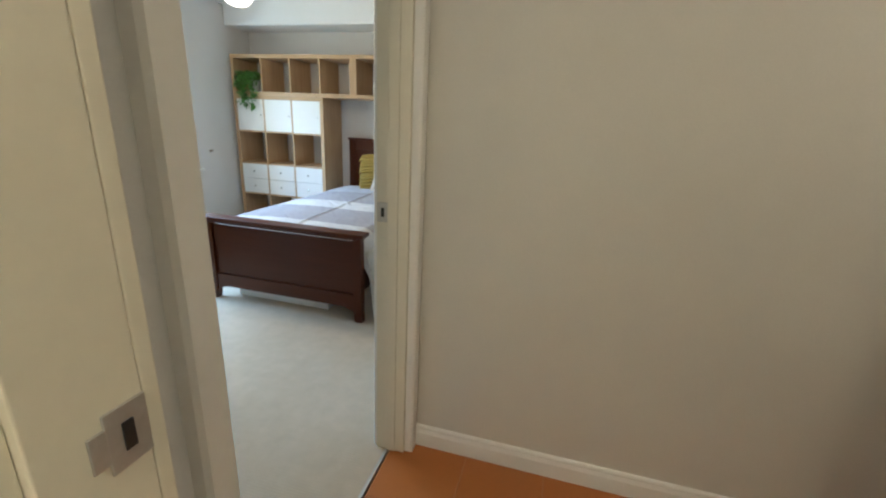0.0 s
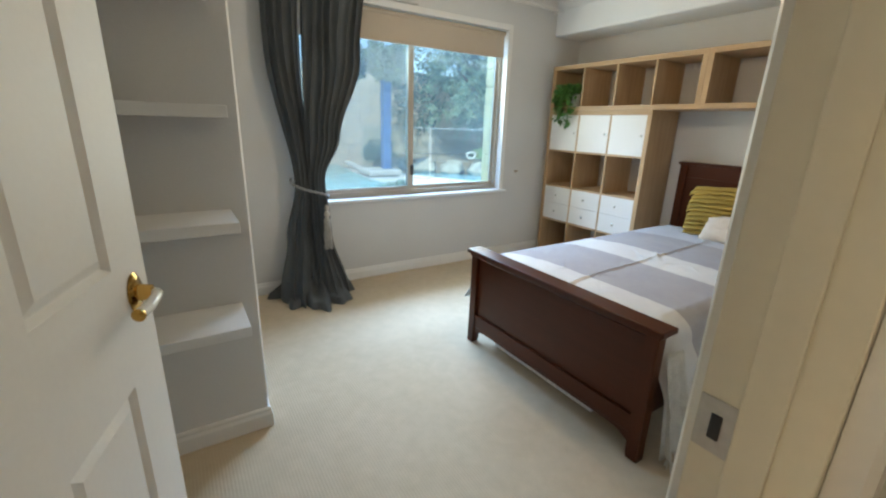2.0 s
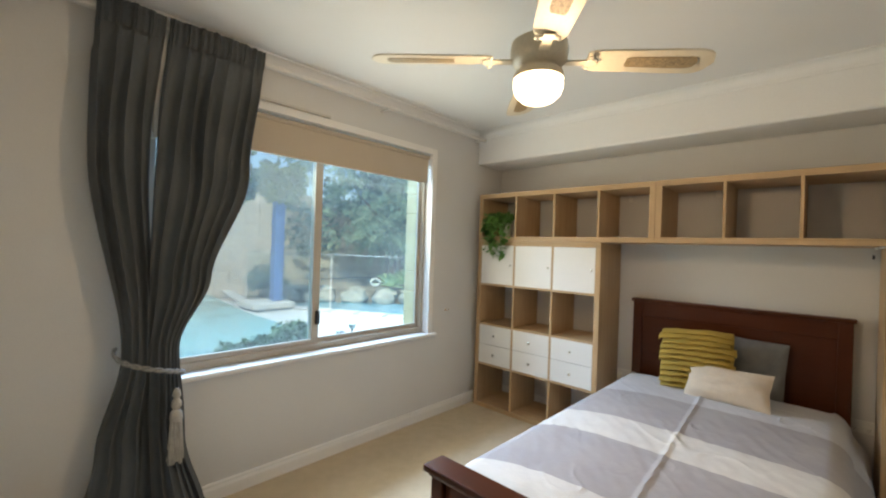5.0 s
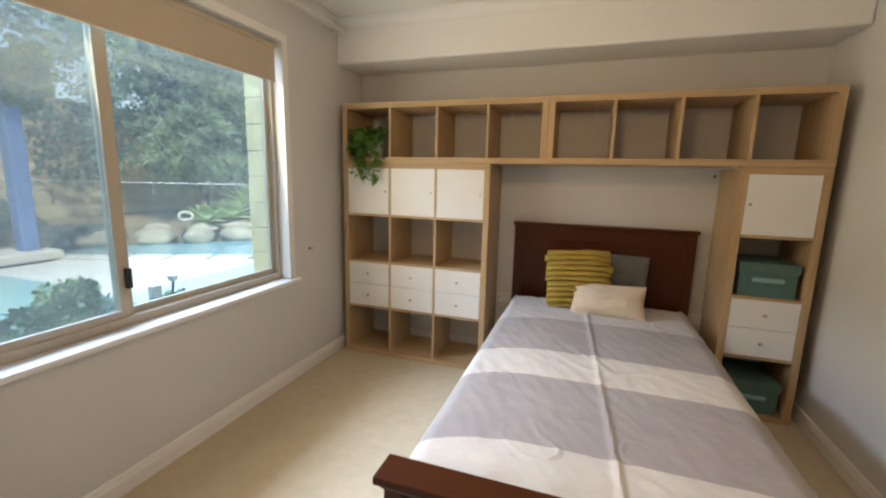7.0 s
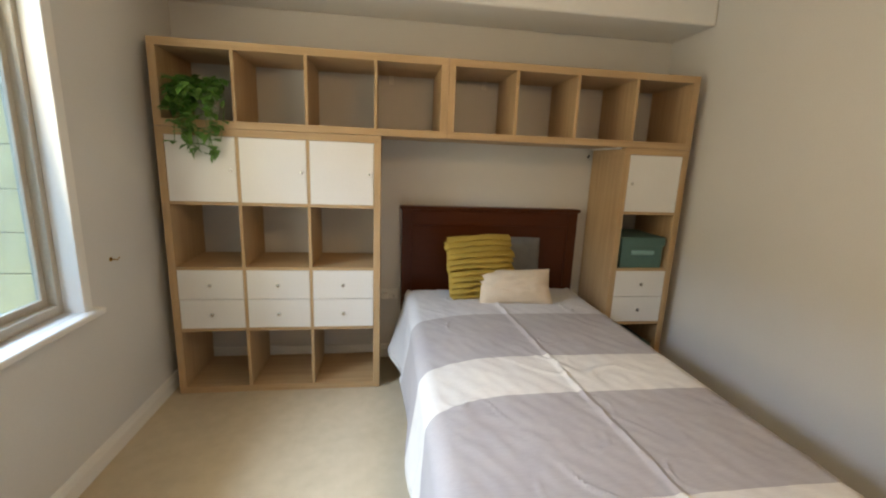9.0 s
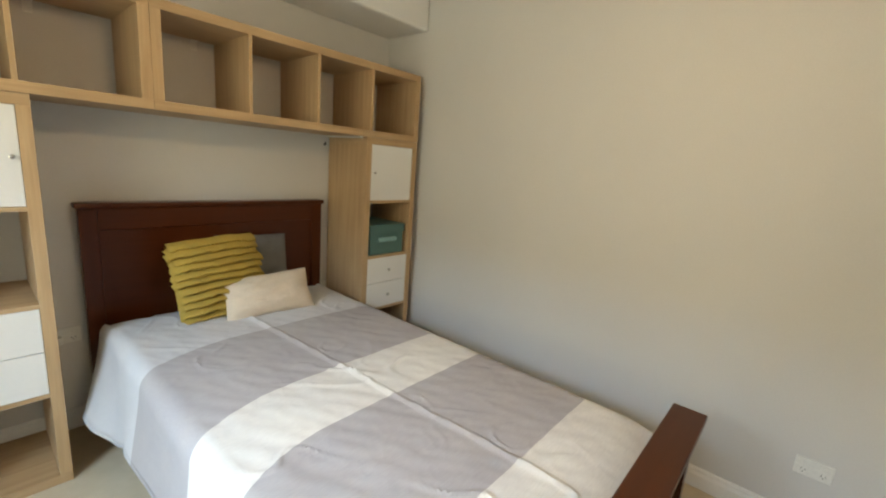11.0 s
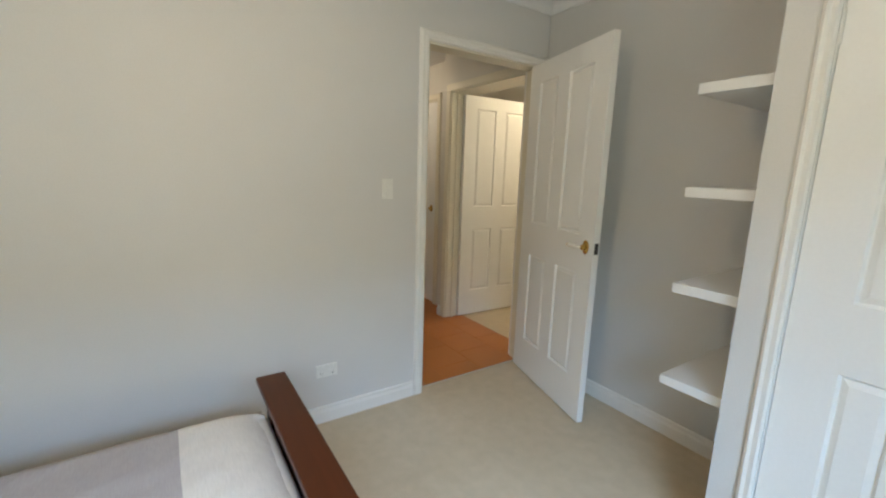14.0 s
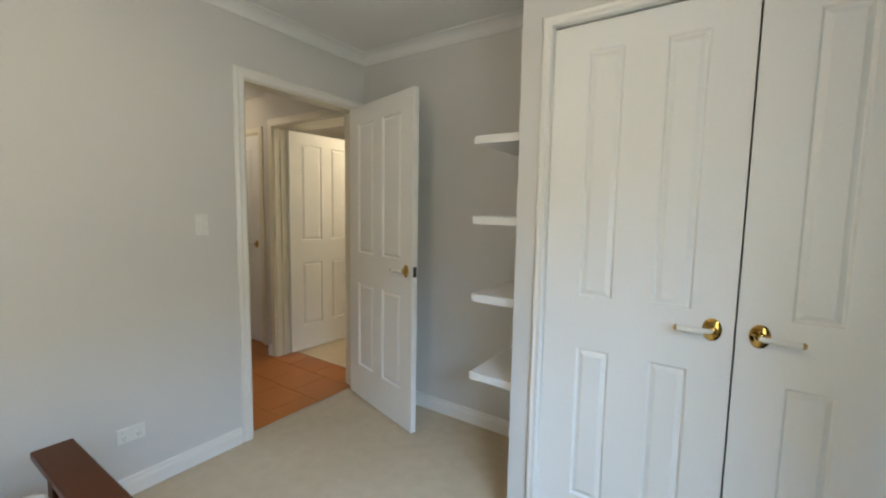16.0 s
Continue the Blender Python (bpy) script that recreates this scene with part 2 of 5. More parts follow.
def glow_material(name, col, strength):
    m, n, l, b = nodes_of(name)
    b.inputs["Base Color"].default_value = (0.9, 0.88, 0.82, 1)
    b.inputs["Emission Color"].default_value = (*col, 1)
    b.inputs["Emission Strength"].default_value = strength
    b.inputs["Roughness"].default_value = 0.2
    return m


M_GLOBE = glow_material("lit_opal_glass", (1.0, 0.82, 0.58), 3.2)


def glass_material(name, tint=(0.93, 0.97, 0.96), haze=0.0):
    m, n, l, b = nodes_of(name)
    mix_s, tr, gl, lw = n.new("ShaderNodeMixShader"), n.new("ShaderNodeBsdfTransparent"), n.new("ShaderNodeBsdfGlossy"), n.new("ShaderNodeLayerWeight")
    tr.inputs["Color"].default_value = (*tint, 1)
    gl.inputs["Roughness"].default_value = 0.02
    pw, ad = n.new("ShaderNodeMath"), n.new("ShaderNodeMath")
    pw.operation, ad.operation = "POWER", "MULTIPLY_ADD"
    pw.inputs[1].default_value, ad.inputs[1].default_value, ad.inputs[2].default_value = 4.0, 0.6, 0.03
    l.new(lw.outputs["Facing"], pw.inputs[0])
    l.new(pw.outputs[0], ad.inputs[0])
    l.new(ad.outputs[0], mix_s.inputs[0])
    l.new(tr.outputs[0], mix_s.inputs[1])
    l.new(gl.outputs[0], mix_s.inputs[2])
    # pale translucent film mixed into the glass to imitate hazy glare over the view
    if haze:
        film_, veil = n.new("ShaderNodeBsdfTranslucent"), n.new("ShaderNodeMixShader")
        film_.inputs["Color"].default_value = (0.72, 0.84, 0.88, 1)
        tc = n.new("ShaderNodeTexCoord").outputs["Object"]
        l.new(ramp(n, l, noise_node(n, l, tc, 1.6), [(0.3, (haze * 0.6,) * 3), (0.7, (haze * 1.3,) * 3)]), veil.inputs[0])
        l.new(mix_s.outputs[0], veil.inputs[1])
        l.new(film_.outputs[0], veil.inputs[2])
        mix_s = veil
    l.new(mix_s.outputs[0], n["Material Output"].inputs["Surface"])
    return m


M_GLASS = glass_material("window_glass", (0.78, 0.86, 0.86), 0.028)
M_FENCEGLASS = glass_material("pool_fence_glass")


# ---- building helpers ----
def part(name, bm, material, parent=None, label="", smooth=False):
    """Links a bmesh as one mesh object, in the world or under a thing or part."""
    me = bpy.data.meshes.new(name)
    bmesh.ops.recalc_face_normals(bm, faces=bm.faces)
    bm.to_mesh(me)
    bm.free()
    me.materials.append(material)
    if smooth:
        me.shade_smooth()
        me.set_sharp_from_angle(angle=radians(40))
    ob = new(name, me)
    if parent is not None:
        ob.parent = parent
    if label:
        tagged(ob, label)
    return ob


def thing(name, label, category, group="", kind="", m=None):
    e = new(name)
    e.empty_display_size = 0.1
    if m is not None:
        e.matrix_basis = m
    return tagged(e, label, category, group, kind)


def box(a, b, bevel=0.0, bm=None, seg=2):
    own = bmesh.new()
    bmesh.ops.create_cube(own, size=1)
    for v in own.verts:
        v.co = Vector([(a[i] + b[i]) / 2 + v.co[i] * (b[i] - a[i]) for i in range(3)])
    if bevel:
        bmesh.ops.bevel(own, geom=own.edges[:], offset=bevel, segments=seg, affect="EDGES", profile=0.5)
    if bm is None:
        return own
    return join(bm, own)


def join(bm, other, m=None):
    if m is not None:
        bmesh.ops.transform(other, matrix=m, verts=other.verts)
    tmp = bpy.data.meshes.new("tmp")
    other.to_mesh(tmp)
    other.free()
    bm.from_mesh(tmp)
    bpy.data.meshes.remove(tmp)
    return bm


def tube(points, radius, sides=8, caps=True):
    """A round bar along points; radius may be a number or one for each point."""
    bm = bmesh.new()
    pts = [Vector(p) for p in points]
    rings = []
    for i, p in enumerate(pts):
        d = (pts[min(i + 1, len(pts) - 1)] - pts[max(i - 1, 0)]).normalized()
        up = Vector((0, 0, 1)) if abs(d.z) < 0.95 else Vector((1, 0, 0))
        a = d.cross(up).normalized()
        c = d.cross(a)
        r = radius[i] if isinstance(radius, (list, tuple)) else radius
        rings.append([bm.verts.new(p + (a * math.cos(k * math.tau / sides) + c * math.sin(k * math.tau / sides)) * r) for k in range(sides)])
    for r0, r1 in zip(rings, rings[1:]):
        for k in range(sides):
            bm.faces.new((r0[k], r0[(k + 1) % sides], r1[(k + 1) % sides], r1[k]))
    if caps:
        bm.faces.new(rings[0])
        bm.faces.new(rings[-1])
    return bm


def lathe(profile, sides=24, m=None):
    """A turned body about z from (radius, z) pairs."""
    bm = bmesh.new()
    rings = [[bm.verts.new((r * math.cos(k * math.tau / sides), r * math.sin(k * math.tau / sides), z)) for k in range(sides)] for r, z in profile]
    for r0, r1 in zip(rings, rings[1:]):
        for k in range(sides):
            bm.faces.new((r0[k], r0[(k + 1) % sides], r1[(k + 1) % sides], r1[k]))
    bm.faces.new(rings[0])
    bm.faces.new(rings[-1])
    if m is not None:
        bmesh.ops.transform(bm, matrix=m, verts=bm.verts)
    return bm


def sweep(path, profile, put, closed=False):
    """A moulding: profile points (offset to the left of the path, height off its plane) along a flat path; put maps (a, b, n) to the world."""
    bm = bmesh.new()
    n = len(path)
    rings = []
    for i in range(n):
        p = Vector(path[i])
        prev = Vector(path[i - 1]) if (i > 0 or closed) else None
        nxt = Vector(path[(i + 1) % n]) if (i < n - 1 or closed) else None
        d0 = (p - prev).normalized() if prev is not None else None
        d1 = (nxt - p).normalized() if nxt is not None else None
        d0 = d0 or d1
        d1 = d1 or d0
        n0, n1 = Vector((-d0.y, d0.x)), Vector((-d1.y, d1.x))
        mid = (n0 + n1).normalized()
        mid /= max(0.2, mid.dot(n0))
        rings.append([bm.verts.new(put(p.x + mid.x * d, p.y + mid.y * d, h)) for d, h in profile])
    k = len(profile)
    pairs = list(zip(rings, rings[1:])) + ([(rings[-1], rings[0])] if closed else [])
    for r0, r1 in pairs:
        for j in range(k):
            bm.faces.new((r0[j], r0[(j + 1) % k], r1[(j + 1) % k], r1[j]))
    if not closed:
        bm.faces.new(rings[0])
        bm.faces.new(rings[-1])
    return bm


def wall(name, axis, lo, hi, a0, a1, z0, z1, holes, material, label):
    """A wall with thickness lo..hi across axis, running a0..a1 along the other, with rectangular holes (a, a, z, z) right through it."""
    bm = bmesh.new()
    cuts_a = sorted({a0, a1, *[h for hole in holes for h in hole[:2]]})
    cuts_z = sorted({z0, z1, *[h for hole in holes for h in hole[2:]]})
    cell = lambda i, j: not any(h[0] <= (cuts_a[i] + cuts_a[i + 1]) / 2 <= h[1] and h[2] <= (cuts_z[j] + cuts_z[j + 1]) / 2 <= h[3] for h in holes)
    at = lambda t, a, z: (t, a, z) if axis == "x" else (a, t, z)
    verts = {}
    def v(t, i, j):
        key = (t, i, j)
        if key not in verts:
            verts[key] = bm.verts.new(at(t, cuts_a[i], cuts_z[j]))
        return verts[key]
    na, nz = len(cuts_a) - 1, len(cuts_z) - 1
    solid = lambda i, j: 0 <= i < na and 0 <= j < nz and cell(i, j)
    for i in range(na):
        for j in range(nz):
            if not solid(i, j):
                continue
            for t in (lo, hi):
                bm.faces.new((v(t, i, j), v(t, i + 1, j), v(t, i + 1, j + 1), v(t, i, j + 1)))
            for di, dj, e in ((-1, 0, ((i, j), (i, j + 1))), (1, 0, ((i + 1, j), (i + 1, j + 1))), (0, -1, ((i, j), (i + 1, j))), (0, 1, ((i, j + 1), (i + 1, j + 1)))):
                if not solid(i + di, j + dj):
                    bm.faces.new((v(lo, *e[0]), v(lo, *e[1]), v(hi, *e[1]), v(hi, *e[0])))
    return tagged(part(name, bm, material), label, "wall", kind="structure")


# ---- setting: bedroom ----
def slab(name, a, b, material, label, category, bevel=0.0):
    return tagged(part(name, box(a, b, bevel), material), label, category, kind="structure")


slab("floor", (WX - 0.02, SY - 0.05, -0.12), (EX + 0.045, NY + 0.02, 0.0), M_CARPET, "beige ribbed wool carpet over the bedroom floor", "floor")
slab("ceiling", (WX - 0.25, SY - 0.12, CZ), (EX + 0.12, NY + 0.2, CZ + 0.15), M_CEIL, "plain matt white plasterboard bedroom ceiling", "ceiling")
wall("wall_west", "x", WX - 0.26, WX, SY - 0.1, NY + 0.15, -0.2, CZ, [WIN], M_WALL, "pale grey painted wall with a wide window opening")
wall("wall_north", "y", NY, NY + 0.15, WX, EX, -0.1, CZ, [], M_WALL, "pale grey painted wall behind the shelving")
wall("wall_east", "x", EX, HX, SY - 0.1, NY, -0.1, CZ, [(DOOR[0], DOOR[1], -0.1, DOOR[2])], M_WALL, "pale grey painted wall with the bedroom doorway")
wall("wall_south", "y", SY - 0.1, SY, WX, EX, -0.1, CZ, [], M_WALL, "pale grey painted wall behind the open door")
wall("wall_wardrobe_front", "y", FY - 0.09, FY, WX, PX, 0, CZ, [(0.072, 1.362, 0, 2.072)], M_WALL, "grey painted partition framing the built-in wardrobe doors")
wall("wall_wardrobe_side", "x", PX - 0.09, PX, SY, FY - 0.09, 0, CZ, [], M_WALL, "grey painted side of the built-in wardrobe")
slab("bulkhead", (WX, 0.03, 2.165), (EX, NY, CZ), M_CEIL, "white plaster bulkhead above the shelving", "bulkhead", 0.014)

flat = lambda a, b, n: (a, b, n)
cove = [(0, CZ - 0.068), (0.006, CZ - 0.068), (0.009, CZ - 0.060)] + [(0.009 + 0.052 * (1 - math.cos(radians(t))), CZ - 0.060 + 0.052 * math.sin(radians(t))) for t in (15, 30, 45, 60, 75, 90)] + [(0.068, CZ - 0.007), (0.068, CZ - 0.0005), (0, CZ - 0.0005)]
ring = [(WX, FY), (PX, FY), (PX, SY), (EX, SY), (EX, 0.03), (WX, 0.03)]
tagged(part("cornice", sweep(ring, cove, flat, True), M_CEIL), "white plaster cove cornice round the ceiling", "cornice", kind="structure")
skirt = [(0, 0.001), (0.016, 0.001), (0.016, 0.062), (0.013, 0.070), (0.010, 0.078), (0.012, 0.084), (0.008, 0.092), (0, 0.094)]
for i, run in enumerate([[(WX, NY), (WX, FY), (0.030, FY)], [(1.406, FY), (PX, FY), (PX, SY), (EX, SY), (EX, -3.722)], [(EX, -2.740), (EX, NY), (WX, NY)]]):
    tagged(part("baseboard", sweep(run, skirt, flat), M_TRIM), "white moulded timber skirting board", "skirting", kind="structure")

arch = [(0, 0), (0, 0.012), (-0.008, 0.018), (-0.026, 0.015), (-0.040, 0.019), (-0.052, 0.012), (-0.054, 0)]


arch_plain = [(0, 0), (0, 0.013), (-0.004, 0.017), (-0.048, 0.017), (-0.053, 0.012), (-0.054, 0)]


def door_frame(name, axis, face0, face1, a0, a1, head, material, label, wide=1.0, face_mat=None, back_mat=None, proud=1.0):
    """Lining, stop and architraves on both sides of a doorway through the wall face0..face1."""
    at = (lambda t, a, z: (t, a, z)) if axis == "x" else (lambda t, a, z: (a, t, z))
    top = thing(name, label, "door frame", kind="structure")
    t0, t1 = face0 + 0.001, face1 - 0.001
    for n_, lo, hi in (("lining", (a0 - 0.001, 0), (a0 + 0.018, head)), ("lining", (a1 - 0.018, 0), (a1 + 0.001, head)), ("head_lining", (a0 + 0.018, head - 0.018), (a1 - 0.018, head + 0.001))):
        p, q = at(t0, lo[0], lo[1] + 0.001), at(t1, hi[0], hi[1])
        part(n_, box(p, q, 0.002), material, top)
    path = [(a0 + 0.006, 0.001), (a0 + 0.006, head - 0.006), (a1 - 0.006, head - 0.006), (a1 - 0.006, 0.001)]
    rev = [(-d * wide, h) for d, h in arch]
    part("architrave", sweep(path, rev, lambda a, z, n: at(face0 - n, a, z)), face_mat or material, top)
    part("architrave", sweep(path, [(-d * wide, h * proud) for d, h in arch_plain], lambda a, z, n: at(face1 + n, a, z)), back_mat or material, top)
    return top


bed_frame_ = door_frame("door_frame_1", "x", EX, HX, DOOR[0], DOOR[1], DOOR[2], M_TRIM_CREAM, "cream-white painted door frame with moulded architraves", 1.05, M_TRIM, M_TRIM, 1.85)
part("stop", box((EX + 0.042, DOOR[1] - 0.023, 0.001), (EX + 0.080, DOOR[1] - 0.018, DOOR[2] - 0.018), 0.002), M_TRIM_CREAM, bed_frame_)
part("stop", box((EX + 0.042, DOOR[0] + 0.018, 0.001), (EX + 0.080, DOOR[0] + 0.030, DOOR[2] - 0.018), 0.002), M_TRIM_CREAM, bed_frame_)


def strike_plate(parent, m):
    bm = box((-0.021, 0, -0.034), (0.021, 0.003, 0.034), 0.0012)
    join(bm, box((-0.036, 0, -0.020), (-0.019, 0.0028, 0.020), 0.0012))
    part("strike_plate", join(bmesh.new(), bm, m), M_STEEL, parent, "steel strike plate")
    part("latch_hole", join(bmesh.new(), box((-0.006, 0.0025, -0.016), (0.006, 0.0045, 0.016), 0.001), m), M_BLACK, parent)


strike_plate(bed_frame_, pose(EX + 0.024, DOOR[1] - 0.018, 0.985, 0, 0, 180))


def panel_leaf(w, h, t, xs, zs):
    """A moulded door leaf: 0..w along x, 0..h along z, thickness t along -y..0; panels between pairs of xs and zs on both faces."""
    bm = bmesh.new()
    cx, cz = [0.0, *xs, w], [0.0, *zs, h]
    for y, s in ((0.0, 1), (-t, -1)):
        v = [[bm.verts.new((x, y, z)) for z in cz] for x in cx]
        panels = []
        for i in range(len(cx) - 1):
            for j in range(len(cz) - 1):
                q = (v[i][j], v[i + 1][j], v[i + 1][j + 1], v[i][j + 1])
                f = bm.faces.new(q if s < 0 else q[::-1])
                if i % 2 and j % 2:
                    panels.append(f)
        bm.normal_update()
        for thick, depth in ((0.003, 0.0), (0.010, -0.011), (0.004, 0.0), (0.024, 0.009)):
            bmesh.ops.inset_individual(bm, faces=panels, thickness=thick, depth=depth)
    bmesh.ops.remove_doubles(bm, verts=bm.verts, dist=1e-6)
    edge = [e for e in bm.edges if e.is_boundary]
    bmesh.ops.bridge_loops(bm, edges=edge)
    return bm


def lever_handle(parent, m, flip=1, lever=M_PORCELAIN):
    """Oval brass rose with a pale lever; the lever runs along +x (flip -1: -x), the rose faces -y."""
    bm = lathe([(0.004, 0), (0.026, 0), (0.028, 0.003), (0.022, 0.007), (0.012, 0.009), (0.010, 0.030), (0.006, 0.032)], 24)
    bmesh.ops.transform(bm, matrix=pose(0, 0, 0, 90) @ Matrix.Diagonal((1, 1.35, 1, 1)), verts=bm.verts)
    h = part("handle", join(bmesh.new(), bm, m), M_BRASS, parent, "polished brass oval rose", True)
    pts = [(0, -0.032, 0), (0.010 * flip, -0.040, 0), (0.03 * flip, -0.044, 0.001), (0.065 * flip, -0.044, -0.002), (0.098 * flip, -0.042, -0.001)]
    part("lever", join(bmesh.new(), tube(pts, [0.007, 0.009, 0.009, 0.0095, 0.010], 12), m), lever, h, "white ceramic lever grip", True)
    c = tube([(0.098 * flip, -0.042, -0.001), (0.103 * flip, -0.0418, -0.001), (0.108 * flip, -0.0417, -0.001)], [0.0102, 0.0108, 0.006], 12)
    part("end_cap", join(bmesh.new(), c, m), M_BRASS, h, "", True)
    return h


# bedroom door, hinged at the south side and standing open into the room
LEAF_W, LEAF_H = 0.765, 2.040
hinge = Vector((EX - 0.010, -3.622, 0.014))
tip = Vector((2.250, -3.406, 0.014))
ang = math.degrees(math.atan2(tip.y - hinge.y, tip.x - hinge.x))
LEAF_W = (tip - hinge).length
door_1 = thing("door_1", "white four-panel door standing open into the bedroom", "door", kind="structure", m=pose(hinge.x, hinge.y, hinge.z, 0, 0, ang))
XS = [0.125, 0.330, 0.440, 0.655]
ZS = [0.235, 0.835, 1.045, 1.925]
part("leaf", panel_leaf(LEAF_W, LEAF_H, 0.036, XS, ZS), M_DOOR, door_1)
lever_handle(door_1, pose(LEAF_W - 0.062, 0, 0.985, 0, 0, 180), 1)
lever_handle(door_1, pose(LEAF_W - 0.062, -0.036, 0.985), -1)
part("latch_plate", box((LEAF_W - 0.0005, -0.030, 0.955), (LEAF_W + 0.0015, -0.006, 1.015), 0.0005), M_BLACK, door_1, "dark latch plate")
for z in (0.2, 1.75):
    part("hinge", tube([(-0.004, 0.004, z), (-0.004, 0.004, z + 0.09)], 0.006, 8), M_STEEL, door_1, "steel butt hinge")

# built-in wardrobe with double doors
wd = thing("wardrobe_frame", "white painted frame round the wardrobe doors", "door frame", kind="structure")
path = [(0.078, 0.001), (0.078, 2.066), (1.356, 2.066), (1.356, 0.001)]
part("architrave", sweep(path, [(-d * 0.78, h) for d, h in arch], lambda a, z, n: (a, FY + n, z)), M_TRIM, wd)
for lo, hi in (((0.071, 0.001), (0.081, 2.072)), ((1.353, 0.001), (1.363, 2.072)), ((0.081, 2.064), (1.353, 2.073))):
    part("lining", box((lo[0], FY - 0.089, lo[1]), (hi[0], FY - 0.001, hi[1]), 0.001), M_TRIM, wd)
WW = 0.631
WXS, WZS = [0.120, 0.245, 0.375, 0.500], [0.215, 0.825, 1.025, 1.94]
for name, x0, knob, flip in (("wardrobe_door", 0.720, 0.060, 1), ("wardrobe_door", 0.083, WW - 0.060, -1)):
    d = thing(name, "white four-panel wardrobe door, closed, with brass lever", "wardrobe door", "wardrobe doors", m=pose(x0, FY - 0.006, 0.018))
    part("leaf", panel_leaf(WW, 2.037, 0.034, WXS, WZS), M_DOOR, d)
    lever_handle(d, pose(knob, 0, 0.972, 0, 0, 180), -flip)
    hx = WW + 0.002 if flip == 1 else -0.002
    for z in (0.18, 1.72):
        part("hinge", tube([(hx, 0.004, z), (hx, 0.004, z + 0.085)], 0.005, 8), M_TRIM, d)
slab("wardrobe_floor", (WX, SY, 0.001), (PX - 0.09, FY - 0.09, 0.012), M_CARPET, "beige carpet inside the wardrobe", "floor")

# ---- setting: hall and the room across it ----
M_PAVE_BED = mat("mortar_bed", (0.40, 0.26, 0.15), 0.9)
slab("hall_slab", (HX - 0.063, HS - 0.05, -0.12), (6.2, HN + 0.1, -0.012), M_PAVE_BED, "mortar bed under the hall tiles", "floor")
slab("floor_far_room", (HX - 0.6, -6.6, -0.12), (6.2, HS - 0.05, 0.0), M_CARPET, "beige carpet in the room across the hall", "floor")
slab("hall_ceiling", (HX, -6.7, CZ - 0.06), (6.3, HN + 0.1, CZ + 0.1), M_CEIL, "plain white ceiling over the hall", "ceiling")
OD = (3.20, 4.090)
wall("wall_hall_north", "y", HN, HN + 0.1, HX, 6.2, -0.1, CZ, [], M_WALL_HALL, "warm grey painted hall wall")
wall("wall_hall_south", "y", HS - 0.1, HS, HX, 6.2, -0.1, CZ, [(OD[0], OD[1], -0.1, 2.07), (4.50, 5.30, -0.1, 2.07)], M_WALL_HALL, "warm grey painted hall wall with two doorways")
wall("wall_hall_east", "x", 6.2, 6.3, -6.7, HN + 0.1, -0.1, CZ, [], M_WALL_HALL, "warm grey painted wall closing the hall")
wall("wall_far_south", "y", -6.7, -6.6, HX - 0.7, 6.2, -0.1, CZ, [], M_WALL_HALL, "pale painted wall of the room across the hall")
wall("wall_far_west", "x", HX - 0.10, HX, -6.6, SY - 0.1, -0.1, CZ, [], M_WALL_HALL, "pale painted side wall of the room across the hall")
hall_frame_ = door_frame("door_frame_2", "y", HS - 0.1, HS, OD[0], OD[1], 2.07, M_TRIM_CREAM, "cream painted door frame across the hall")
part("edge_strip", box((OD[0] + 0.0065, HS - 0.0005, 0.001), (OD[0] + 0.018, HS + 0.0175, 2.052), 0.002), M_TRIM_CREAM, hall_frame_)
NIB = -3.700
slab("wall_nib", (OD[1] + 0.0015, HS - 0.0005, 0.0), (4.20, NIB, CZ - 0.001), M_WALL_HALL, "warm grey painted return wall beside the hall door", "wall")
slab("wall_over_doorway", (HX + 0.001, HS - 0.0005, 2.072), (OD[1] + 0.001, NIB, CZ - 0.001), M_WALL_HALL, "warm grey painted wall over the doorway", "wall")
nib_frame = thing("doorway_lining", "cream painted lining and architrave of the deep hall doorway", "door frame", kind="structure")
part("lining", box((OD[1] - 0.018, HS + 0.0005, 0.001), (OD[1] + 0.001, NIB - 0.001, 2.052), 0.002), M_TRIM_CREAM, nib_frame)
part("stop", box((OD[1] - 0.031, HS + 0.045, 0.001), (OD[1] - 0.018, HS + 0.085, 2.052), 0.002), M_TRIM_CREAM, nib_frame)
part("head_lining", box((HX + 0.002, HS + 0.0005, 2.052), (OD[1] - 0.001, NIB - 0.001, 2.0715), 0.002), M_TRIM_CREAM, nib_frame)
part("architrave", box((OD[1] - 0.010, NIB + 0.0005, 0.001), (OD[1] + 0.050, NIB + 0.016, 2.062), 0.004), M_TRIM_CREAM, nib_frame)
part("head_architrave", box((HX + 0.02, NIB + 0.0005, 2.062), (OD[1] + 0.050, NIB + 0.016, 2.122), 0.004), M_TRIM_CREAM, nib_frame)
door_frame("door_frame_3", "y", HS - 0.1, HS, 4.50, 5.30, 2.07, M_TRIM_CREAM, "cream painted frame of the closed hall door")
far = thing("door_2", "white four-panel door standing open in the room across the hall", "door", kind="structure", m=pose(OD[1] - 0.024, HS + 0.018, 0.014, 0, 0, -93))
part("leaf", panel_leaf(0.80, 2.032, 0.036, [0.125, 0.345, 0.455, 0.675], ZS), M_DOOR, far)
lever_handle(far, pose(0.74, 0, 0.985, 0, 0, 180), 1)
lever_handle(far, pose(0.74, -0.036, 0.985), -1)
shut = thing("door_3", "white four-panel hall door, closed", "door", kind="structure", m=pose(5.275, HS - 0.03, 0.014, 0, 0, 180))
part("leaf", panel_leaf(0.752, 2.032, 0.036, [0.115, 0.32, 0.43, 0.635], ZS), M_DOOR, shut)
